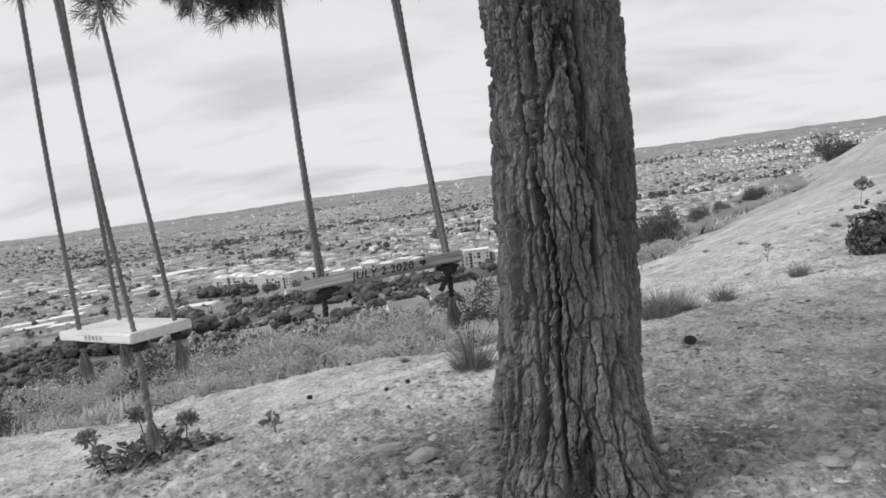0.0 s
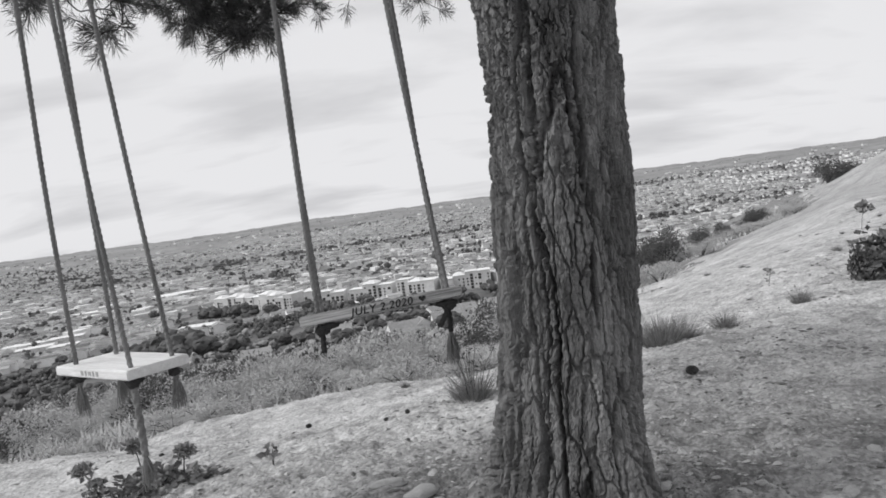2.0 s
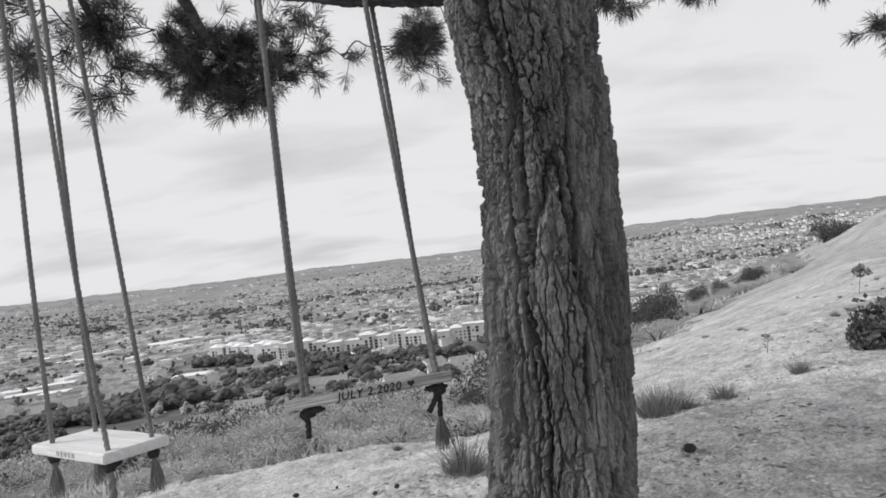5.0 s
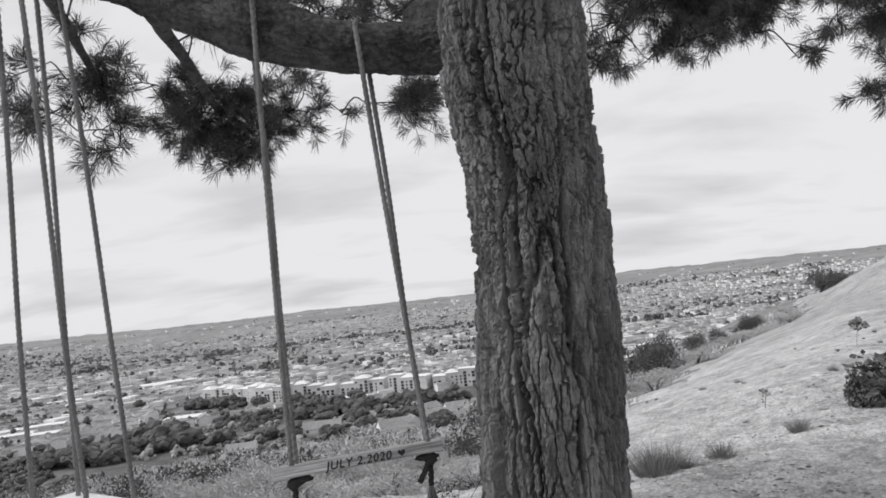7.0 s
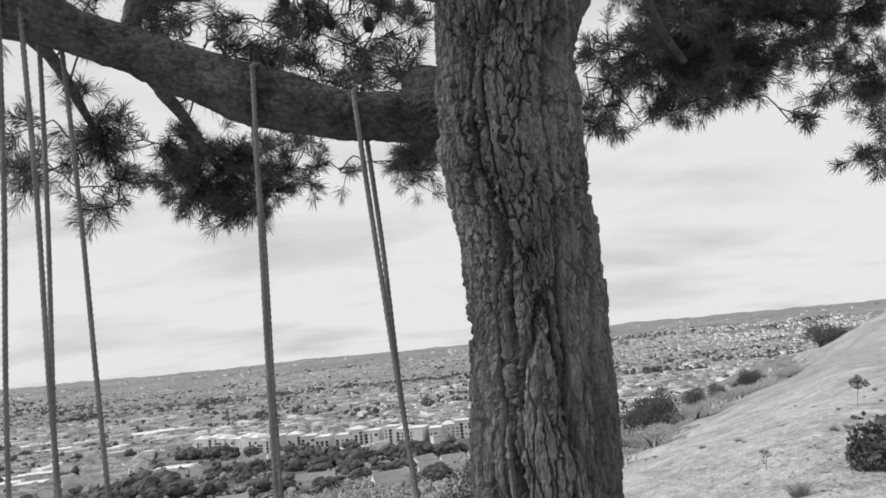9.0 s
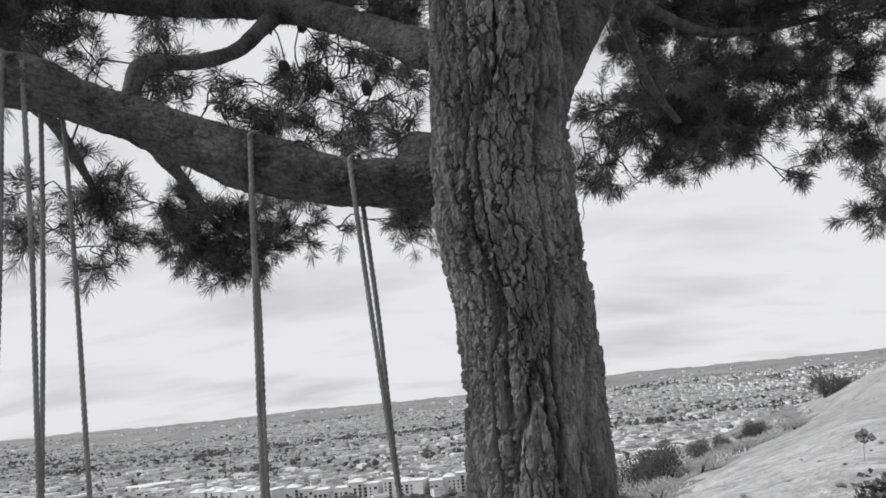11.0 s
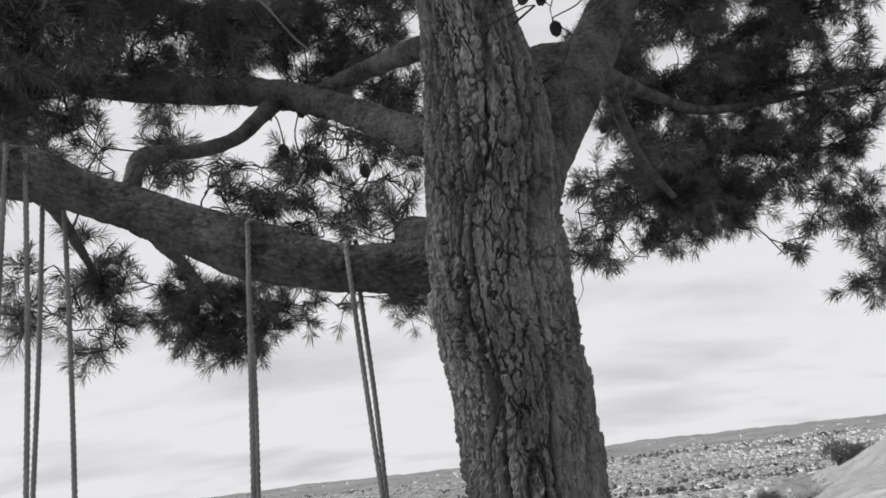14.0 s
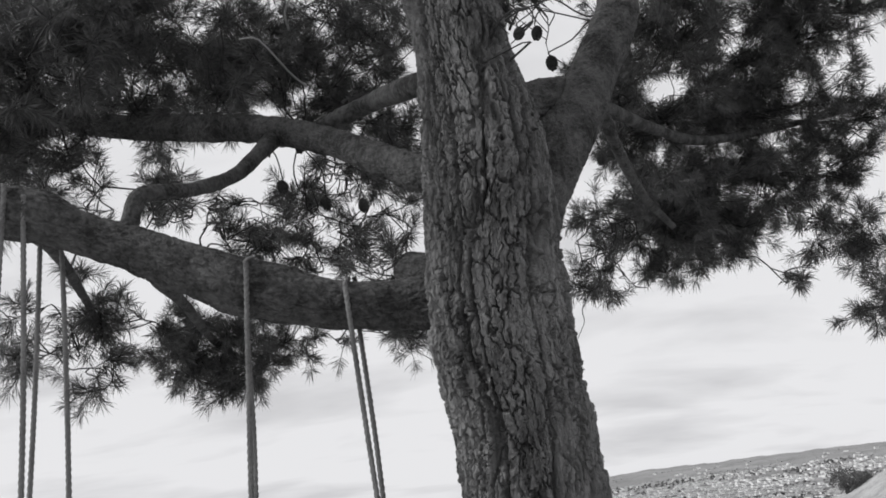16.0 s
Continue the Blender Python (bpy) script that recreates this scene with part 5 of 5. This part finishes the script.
def litter(n, r0, r1, az0, az1, grow, seed, label):
    """Pebbles, chips of bark and clods, too many to count."""
    rng = np.random.default_rng(seed)
    r, a = r0 + (r1 - r0) * rng.uniform(0, 1, n) ** 1.5, np.radians(rng.uniform(az0, az1, n))
    x, y = r * np.sin(a), r * np.cos(a)
    p2 = np.stack([x, y, 0 * x], 1)
    bare = sstep(0, 1.5, -RIDGE[1] * x + RIDGE[0] * y - np.interp(RIDGE[0] * x + RIDGE[1] * y, EDGE_U, EDGE_V)) + 0.35 * sstep(6, 9, RIDGE[0] * x + RIDGE[1] * y)
    keep = (vnoise(p2 * 1.3, 71) + 0.5 * rng.normal(size=n) > -0.1 + 0.65 * bare) & (np.hypot(x - 0.4, y - 2.7) > 0.3)
    x, y, r = x[keep], y[keep], r[keep]
    n = len(x)
    oct_v = np.array([[1, 0, 0], [0, 1, 0], [-1, 0, 0], [0, -1, 0], [0, 0, 1], [0, 0, -1.0]])
    oct_f = np.array([[0, 1, 4], [1, 2, 4], [2, 3, 4], [3, 0, 4], [1, 0, 5], [2, 1, 5], [3, 2, 5], [0, 3, 5]])
    k = 0.0035 + 0.012 * rng.uniform(0, 1, n) ** 3.0 * (1 + 0.1 * r) * grow
    sc = np.stack([k * rng.uniform(0.8, 2.4, n), k * rng.uniform(0.6, 1.2, n), k * rng.uniform(0.3, 0.65, n)], 1)
    t = rng.uniform(0, 2 * np.pi, n)
    v = oct_v[None] * sc[:, None] * rng.uniform(0.7, 1.3, (n, 6, 1))
    vx = v[..., 0] * np.cos(t)[:, None] - v[..., 1] * np.sin(t)[:, None]
    vy = v[..., 0] * np.sin(t)[:, None] + v[..., 1] * np.cos(t)[:, None]
    v = np.stack([vx + x[:, None], vy + y[:, None], v[..., 2] + (land(x, y) + 0.001)[:, None]], -1)
    f = (oct_f[None] + (np.arange(n) * 6)[:, None, None]).reshape(-1, 3)
    ob = part("pebbles", mesh_of("pebbles", v.reshape(-1, 3), f, False), MAT_CHIP)
    tagged(ob, label, "pebbles", kind="stuff")


litter(52000, 1.3, 14.3, -42, 42, 1.0, 12, "loose pebbles, bark chips and clods scattered over the dirt")
litter(4200, 8, 75, 8, 42, 1.3, 14, "stones and clods strewn over the bare ridge")

# ---------------------------------------------------------------- the town in the valley
MAT_WALL = material("pale_stucco", 0.58, 0.95, 0.85, 0.4, 0.05, rand=0.7, island=True)
MAT_ROOF = material("tiled_roof", 0.07, 0.45, 0.85, 0.5, 0.05, rand=1.0, island=True)
MAT_WHITE = material("white_flat_roof", 0.65, 0.85, 0.8, 0.3, 0.05)
MAT_HALL = material("white_hall_walls", 0.40, 0.85, 0.8, 0.3, 0.05, rand=0.8, island=True)
MAT_APT = material("apartment_stucco", 0.45, 0.68, 0.85, 0.3, 0.04)
MAT_PANE = material("dark_window_glass", 0.03, 0.06, 0.15, 2, 0.5)
MAT_TREE = material("far_tree_leaves", 0.04, 0.16, 0.8, 0.6, 0.08, rand=0.5, island=True)
# dusty scrub at the hill's foot; on the far groves its paleness imitates haze
MAT_DUSTY_HAZE = material("dusty_and_hazed_leaves", 0.18, 0.40, 0.8, 0.6, 0.08, rand=0.5, island=True)
trng = np.random.default_rng(33)


def gables(cx, cy, cz, lx, ly, hw, hr, turn):
    """Arrays of houses: walls (boxes, open on top) and gabled roofs with eaves."""
    n = len(cx)
    c, s = np.cos(turn)[:, None], np.sin(turn)[:, None]

    def place(px, py, pz):
        return np.stack([cx[:, None] + px * c - py * s, cy[:, None] + px * s + py * c, cz[:, None] + pz], -1).reshape(-1, 3)

    X, Y, o = (lx / 2)[:, None], (ly / 2)[:, None], np.ones((n, 1))
    h, k = hw[:, None], (hw + hr)[:, None]
    wx = np.hstack([-X, X, X, -X, -X, X, X, -X, -X, X])
    wy = np.hstack([-Y, -Y, Y, Y, -Y, -Y, Y, Y, 0 * Y, 0 * Y])
    wz = np.hstack([-3 * o] * 4 + [h] * 4 + [k - 0.05] * 2)
    wf = np.array([[0, 1, 5], [0, 5, 4], [1, 2, 6], [1, 6, 5], [2, 3, 7], [2, 7, 6], [3, 0, 4], [3, 4, 7], [4, 7, 8], [5, 9, 6]])
    e = 0.6
    rx = np.hstack([-X - e, X + e, X + e, -X - e, -X - e, X + e])
    ry = np.hstack([-Y - e, -Y - e, Y + e, Y + e, 0 * Y, 0 * Y])
    rz = np.hstack([h - 0.1] * 4 + [k, k])
    rf = np.array([[0, 1, 5], [0, 5, 4], [2, 3, 4], [2, 4, 5]])
    wall = mesh_of("wall", place(wx, wy, wz), (wf[None] + (np.arange(n) * 10)[:, None, None]).reshape(-1, 3), False)
    roof = mesh_of("roof", place(rx, ry, rz), (rf[None] + (np.arange(n) * 6)[:, None, None]).reshape(-1, 3), False)
    return wall, roof


def town_spots(n, r0, r1, power, az0, az1, seed, lots=0.0):
    """Spots spread over the valley floor, thinned by a patchy pattern of quarters."""
    rng = np.random.default_rng(seed)
    r = np.sqrt(rng.uniform(r0 ** power, r1 ** power, n) ** (2 / power))
    a = np.radians(rng.uniform(az0, az1, n))
    x, y = r * np.sin(a), r * np.cos(a)
    # built-up quarters and wooded ones lie in broad bands across the valley
    quarter = vnoise(np.stack([x / 420, y / 190, 0 * x], 1), 300) + 0.4 * vnoise(np.stack([x / 120, y / 80, 0 * x], 1), 301) + 0.25 * rng.normal(size=n) - 0.12 * sstep(2000, 3000, r)
    z = land(x, y, False)
    keep = ((quarter > lots) if lots > -0.9 else (quarter < 0.45)) & (z < -25 - 62 * (r < 1800))
    keep &= ~((np.abs(x + 100) < 225) & (np.abs(y - 858) < 68)) & ~((np.abs(x + 60) < 60) & (np.abs(y - 570) < 60))
    return x[keep], y[keep], z[keep], r[keep], rng


def build_town():
    x, y, z, r, q = town_spots(15500, 760, 3300, 1.3, -37, 37, 61, -0.42)
    n = len(x)
    turn = np.where(q.random(n) < 0.5, 0.25, 0.25 + np.pi / 2) + 0.5 * vnoise(np.stack([x / 300, y / 300, 0 * x], 1), 8)
    wall, roof = gables(x, y, z, q.uniform(11, 20, n), q.uniform(8, 13, n), q.uniform(4.5, 8.5, n), q.uniform(1.2, 2.6, n), turn)
    tagged(part("far_houses", wall, MAT_WALL), "pale stucco houses crowded over the valley floor", "houses", kind="stuff")
    tagged(part("far_roofs", roof, MAT_ROOF), "grey and pale pitched roofs of the valley's houses", "roofs", kind="stuff")
    # scattered houses on the far hills
    q = np.random.default_rng(63)
    n = 500
    r, a = q.uniform(3100, 4000, n), np.radians(q.uniform(-37, 37, n))
    x, y = r * np.sin(a), r * np.cos(a)
    keep = vnoise(np.stack([x / 260, y / 200, 0 * x], 1), 302) + 0.4 * q.normal(size=n) > 0.15
    x, y = x[keep], y[keep]
    n = len(x)
    wall, roof = gables(x, y, land(x, y, False), q.uniform(12, 26, n), q.uniform(9, 14, n), q.uniform(4, 8, n), q.uniform(1.5, 3.5, n), q.uniform(0, 3, n))
    tagged(part("hill_houses", wall, MAT_WALL), "pale houses scattered over the far hills", "houses", kind="stuff")
    tagged(part("hill_roofs", roof, MAT_ROOF), "pitched roofs of the houses on the far hills", "roofs", kind="stuff")
    # flat-roofed halls and shops
    x, y, z, r, q = town_spots(900, 880, 1900, 1.2, -37, 30, 71, -0.15)
    n = len(x)
    big = mesh_boxes(x, y, z, q.uniform(9, 24, n), q.uniform(9, 18, n), q.uniform(5, 13, n), 0.3 + 0.5 * q.normal(size=n))
    tagged(part("far_halls", big, MAT_HALL), "white flat-roofed halls and shops in the valley", "buildings", kind="stuff")


def mesh_boxes(cx, cy, cz, lx, ly, h, turn, base=-4.0):
    n = len(cx)
    c, s = np.cos(turn)[:, None], np.sin(turn)[:, None]
    px = np.array([-0.5, 0.5, 0.5, -0.5] * 2)[None] * lx[:, None]
    py = np.array([-0.5, -0.5, 0.5, 0.5] * 2)[None] * ly[:, None]
    pz = np.hstack([np.full((n, 4), base), np.repeat(h[:, None], 4, 1)])
    v = np.stack([cx[:, None] + px * c - py * s, cy[:, None] + px * s + py * c, cz[:, None] + pz], -1).reshape(-1, 3)
    f = np.array([[4, 5, 6, 7], [0, 1, 5, 4], [1, 2, 6, 5], [2, 3, 7, 6], [3, 0, 4, 7]])
    return mesh_of("box", v, (f[None] + (np.arange(n) * 8)[:, None, None]).reshape(-1, 4), False)


build_town()


def crown_lumps(name, x, y, z, size, high, seed, lumps=5, sub=2):
    """Crowns of many trees, each of several uneven lumps with rough outlines."""
    rng = np.random.default_rng(seed)
    bm = bmesh.new()
    bmesh.ops.create_icosphere(bm, subdivisions=sub, radius=1)
    sv = np.array([v.co[:] for v in bm.verts])
    sf = np.array([[v.index for v in f.verts] for f in bm.faces])
    bm.free()
    n = len(x) * lumps
    cx, cy, cz = np.repeat(x, lumps), np.repeat(y, lumps), np.repeat(z, lumps)
    sz, hg = np.repeat(size, lumps), np.repeat(high, lumps)
    off = rng.normal(size=(n, 3)) * 0.26
    rad = rng.uniform(0.20, 0.40, n) * sz
    k = 1 + 0.55 * (rng.random((n, len(sv), 1)) - 0.5)
    v = sv[None] * k * rad[:, None, None] * np.array([1, 1, 0.9])
    v[..., 0] += (cx + off[:, 0] * sz)[:, None]
    v[..., 1] += (cy + off[:, 1] * sz)[:, None]
    v[..., 2] += (cz + hg * (0.58 + off[:, 2] * 0.7))[:, None]
    f = (sf[None] + (np.arange(n) * len(sv))[:, None, None]).reshape(-1, 3)
    return mesh_of(name, v.reshape(-1, 3), f, False)


def far_woods():
    x, y, z, r, q = town_spots(26000, 700, 3350, 1.3, -38, 38, 81, -0.95)
    # far trees stand in belts and groves, thicker in the valley's left arm
    belt = vnoise(np.stack([x / 170, y / 110, 0 * x], 1), 86) + 0.5 * vnoise(np.stack([x / 60, y / 50, 0 * x], 1), 87) + 0.35 * q.normal(size=len(x))
    left = sstep(-0.36, -0.5, np.arctan2(x, y))
    keep = belt > 0.08 - 0.55 * left * sstep(1900, 2200, r) + 0.05 * sstep(1000, 1200, r) * (1 - sstep(1500, 1900, r)) + 0.15 * sstep(2200, 3000, r) * (1 - left)
    x, y, z, r = x[keep], y[keep], z[keep], r[keep]
    n = len(x)
    near = r < 900
    size = q.uniform(4.0, 8.5, n) + 6 * q.uniform(0, 1, n) ** 5
    for name, sel, lumps in (("valley_trees", near, 7), ("far_woods", ~near, 3)):
        me = crown_lumps("far_woods", x[sel], y[sel], z[sel], size[sel], size[sel] * q.uniform(0.7, 1.2, sel.sum()), 5, lumps, 1)
        tagged(part("far_woods", me, MAT_TREE), "dark round trees scattered between the valley's houses", "trees", kind="stuff")


far_woods()


def hill_woods():
    """Groves along the far hills, thickest on the crest."""
    q = np.random.default_rng(65)
    n = 1800
    r, a = q.uniform(3000, 4150, n), np.radians(q.uniform(-38, 38, n))
    x, y = r * np.sin(a), r * np.cos(a)
    keep = vnoise(np.stack([x / 330, y / 140, 0 * x], 1), 303) + 0.5 * q.normal(size=n) > 0.1
    x, y = x[keep], y[keep]
    s = q.uniform(5, 12, len(x))
    # distance haze is painted in: paler leaves than the valley trees
    me = crown_lumps("hill_woods", x, y, land(x, y, False) - 2, s, s * 0.55, 13, 3, 1)
    tagged(part("hill_woods", me, MAT_DUSTY_HAZE), "groves along the far hills, paled by painted haze", "trees", kind="stuff")


hill_woods()


def foot_of_hill():
    """Thick scrub and low trees where the slope runs out into the valley."""
    rng = np.random.default_rng(23)
    n = 2700
    r, a = rng.uniform(330, 760, n), np.radians(rng.uniform(-38, 5, n))
    x, y = r * np.sin(a), r * np.cos(a)
    keep = (vnoise(np.stack([x / 45, y / 45, 0 * x], 1), 25) > -0.3) & ((r < 700) | (a < -0.28))
    for hx, hy in HOUSE_SPOTS:
        keep &= np.hypot(x - hx, y - hy + 8) > 17
    x, y = x[keep], y[keep]
    s = 3 + 6.5 * rng.uniform(0, 1, len(x)) ** 1.8
    pale = (vnoise(np.stack([x / 38, y / 38, 0 * x], 1), 26) + 0.5 * rng.normal(size=len(x)) > -0.3) & (x > -0.44 * y)
    for sel, mat, label in ((~pale, MAT_TREE, "dark scrub and low trees at the foot of the hill"), (pale, MAT_DUSTY_HAZE, "dusty grey scrub at the foot of the hill")):
        me = crown_lumps("far_woods", x[sel], y[sel], land(x[sel], y[sel], False) - 0.5, s[sel], s[sel] * 0.75, 9, 5, 1)
        tagged(part("far_woods", me, mat), label, "trees", kind="stuff")


HOUSE_SPOTS = [(-109, 614), (-44, 566), (-30, 572), (-10, 598), (-158, 552), (12, 585), (-94, 752), (-270, 756), (-75, 520), (-45, 500), (-60, 640), (-180, 640), (-395, 700), (-486, 799), (-430, 790), (-350, 640), (-164, 565), (-92, 505), (-487, 942)]
foot_of_hill()
TREE_TOPS = [crown_lumps("crown", np.zeros(1), np.zeros(1), np.zeros(1), np.ones(1), np.ones(1), 500 + i, 34) for i in range(4)]


def valley_tree(x, y, size, high, i):
    t = thing("tree", "dark rounded tree standing among the valley's houses", "tree", "single trees in the valley", at=pose(x, y, land_at(x, y), 0, 0, 40 * i))
    c = part("crown", TREE_TOPS[i % 4], MAT_TREE, t)
    c.scale = (size, size, high)
    part("trunk", twig_mesh("trunk", [[(0, 0, -1), (0.1, 0, high * 0.25), (0.2, 0.1, high * 0.5)]], [0.03 * size], [0.015 * size]), MAT_TWIG, t)


for i, (x, y, s) in enumerate([(-270, 612, 17), (-258, 618, 20), (-244, 608, 19), (-232, 615, 21), (-220, 606, 17), (-250, 600, 16), (-236, 598, 15), (-311, 573, 13), (-298, 575, 14), (-285, 570, 15), (-270, 566, 13),
                               (-262, 569, 14), (-320, 580, 14), (-335, 590, 13), (-300, 870, 15), (-285, 862, 13), (-262, 852, 14), (-240, 845, 13), (-215, 835, 12), (-168, 800, 14), (-150, 795, 13), (-140, 690, 13),
                               (-118, 690, 12), (-100, 700, 13), (-84, 690, 13), (-66, 700, 12), (-48, 705, 15), (-34, 700, 16), (-20, 705, 14), (-5, 700, 13), (-110, 650, 12), (-80, 640, 13), (-70, 600, 12), (-50, 615, 13),
                               (-36, 625, 12), (-15, 560, 12), (-8, 575, 13), (-130, 590, 12), (-150, 600, 12), (-185, 600, 13), (-95, 575, 12)]):
    valley_tree(x, y, s, s * (0.75 + 0.05 * (i % 4)), i)


def apartment(x0, y0, x1, y1, deep, storeys, label):
    """A stepped block of flats: bays in and out, windows on each storey, a flat parapet roof."""
    L = math.hypot(x1 - x0, y1 - y0)
    ang = math.degrees(math.atan2(y1 - y0, x1 - x0))
    z = min(land_at(x0, y0), land_at(x1, y1)) - 0.5
    t = thing("apartment_building", label, "apartment building", "blocks of flats in the valley", at=pose(x0, y0, z, 0, 0, ang))
    bays = max(3, int(L / 13))
    b, H = L / bays, storeys * 3.4 + 1.0
    rng = random.Random(int(L * 7))
    for i in range(bays):
        out = rng.choice((0.0, 1.2, 2.6, 4.5))
        h = H + rng.choice((0, 1.6, -1.2, -3.4))
        bm = bmesh.new()
        bmesh.ops.create_cube(bm, size=1, matrix=Matrix.Translation((b * (i + 0.5), deep / 2 - out / 2, h / 2)) @ Matrix.Diagonal((b - 0.02, deep + out, h, 1)))
        part("wall", bm, MAT_APT, t)
        bm = bmesh.new()
        bmesh.ops.create_cube(bm, size=1, matrix=Matrix.Translation((b * (i + 0.5), deep / 2 - out / 2, h + 0.25)) @ Matrix.Diagonal((b + 0.5, deep + out + 1.0, 0.5, 1)))
        if rng.random() < 0.5:
            for vert in bm.verts:
                if vert.co.z > h + 0.3:
                    vert.co.z += 2.4
                    vert.co.x = b * (i + 0.5) + (vert.co.x - b * (i + 0.5)) * 0.35
                    vert.co.y = deep / 2 + (vert.co.y - deep / 2) * 0.35
        part("roof", bm, MAT_WHITE, t)
        floors = int((h - 1.2) / 3.4)
        for k in range(3):
            kind = rng.choice((WINDOW, WINDOW, BALCONY, BALCONY, None))
            for s in range(floors):
                if kind is None or rng.random() < 0.15:
                    continue
                w = part("window", kind, MAT_PANE, t)
                w.location = (b * (i + (k + 0.5) / 3), -out - 0.06, 1.9 + s * 3.4)
    return t


def pane_mesh(name, w, h):
    bm = bmesh.new()
    bmesh.ops.create_cube(bm, size=1, matrix=Matrix.Diagonal((w, 0.16, h, 1)))
    me = bpy.data.meshes.new(name)
    bm.to_mesh(me)
    bm.free()
    me.materials.append(MAT_PANE)
    return me


WINDOW, BALCONY = pane_mesh("window", 1.8, 1.9), pane_mesh("balcony", 3.2, 2.7)
apartment(-305, 915, -190, 852, 20, 5, "long pale block of flats with rows of balconies")
apartment(-176, 838, -128, 836, 18, 5, "pale block of flats with dark window bays")
apartment(-122, 834, -72, 824, 18, 5, "pale block of flats with dark window bays")
apartment(-66, 820, -22, 806, 18, 5, "pale block of flats with dark window bays")
apartment(-16, 806, 40, 802, 18, 5, "pale block of flats with dark window bays")
apartment(46, 800, 100, 815, 18, 5, "pale block of flats with dark window bays")


def hall(x, y, lx, ly, h, turn, label):
    """A flat-roofed hall with an overhanging white roof."""
    t = thing("hall", label, "building", "halls in the valley", at=pose(x, y, land_at(x, y) - 0.5, 0, 0, turn))
    for nm, w, d, z0, z1, m in (("wall", lx, ly, 0, h, MAT_APT), ("roof", lx + 2, ly + 2, h, h + 0.8, MAT_WHITE)):
        bm = bmesh.new()
        bmesh.ops.create_cube(bm, size=1, matrix=Matrix.Translation((0, 0, (z0 + z1) / 2)) @ Matrix.Diagonal((w, d, z1 - z0, 1)))
        part(nm, bm, m, t)


hall(-455, 1205, 80, 44, 12, 32, "long white warehouse with a flat roof")
hall(-104, 790, 60, 14, 4, -8, "low carport with a long white roof")
hall(-270, 756, 40, 22, 6, 4, "low parking deck with open bands")
hall(-560, 1080, 44, 30, 9, 25, "white warehouse with a flat roof")
hall(-640, 1190, 50, 34, 9, 40, "white warehouse with a flat roof")
hall(215, 860, 50, 40, 6, 25, "wide white flat-roofed shop")
hall(260, 950, 50, 34, 8, -10, "wide white flat-roofed shop")
hall(190, 960, 60, 30, 7, 5, "wide white flat-roofed shop")
hall(-486, 799, 60, 22, 7, 22, "small white flat-roofed shop building")
hall(-430, 790, 34, 20, 10, 15, "small white flat-roofed shop building")
hall(-440, 745, 34, 18, 9, 24, "white stucco two-storey building")
hall(-400, 728, 26, 18, 9, 10, "white stucco two-storey building")


def house(x, y, lx, ly, hw, hr, turn, i):
    t = thing("house", "stucco house with a pitched grey roof in the valley", "house", "single houses in the valley", at=pose(x, y, land_at(x, y) - 0.3, 0, 0, turn))
    o = np.zeros(1)
    w, r = gables(o, o, o, o + lx, o + ly, o + hw, o + hr, o)
    part("wall", w, MAT_WALL, t), part("roof", r, MAT_ROOF, t)
    for k in range(3):
        p = part("window", WINDOW, MAT_PANE, t)
        p.location = (lx * (k - 1) * 0.3, -ly / 2 - 0.05, hw * 0.5)


for i, row in enumerate([(-109, 614, 34, 15, 4, 5, 3), (-44, 566, 26, 18, 5, 7, 20), (-30, 572, 14, 16, 6, 6, 110), (-10, 598, 26, 16, 5, 6, 10), (-158, 552, 22, 14, 4, 4, 5), (12, 585, 22, 14, 5, 5, 25),
                         (5, 640, 20, 13, 5, 4, 14),
                         (-60, 640, 22, 13, 5, 4, 0), (-20, 650, 20, 13, 5, 4, 40), (30, 650, 22, 13, 5, 4, 10), (-92, 505, 17, 11, 5, 4, -20), (-487, 942, 26, 13, 6, 4, 10)]):
    house(*row, i)
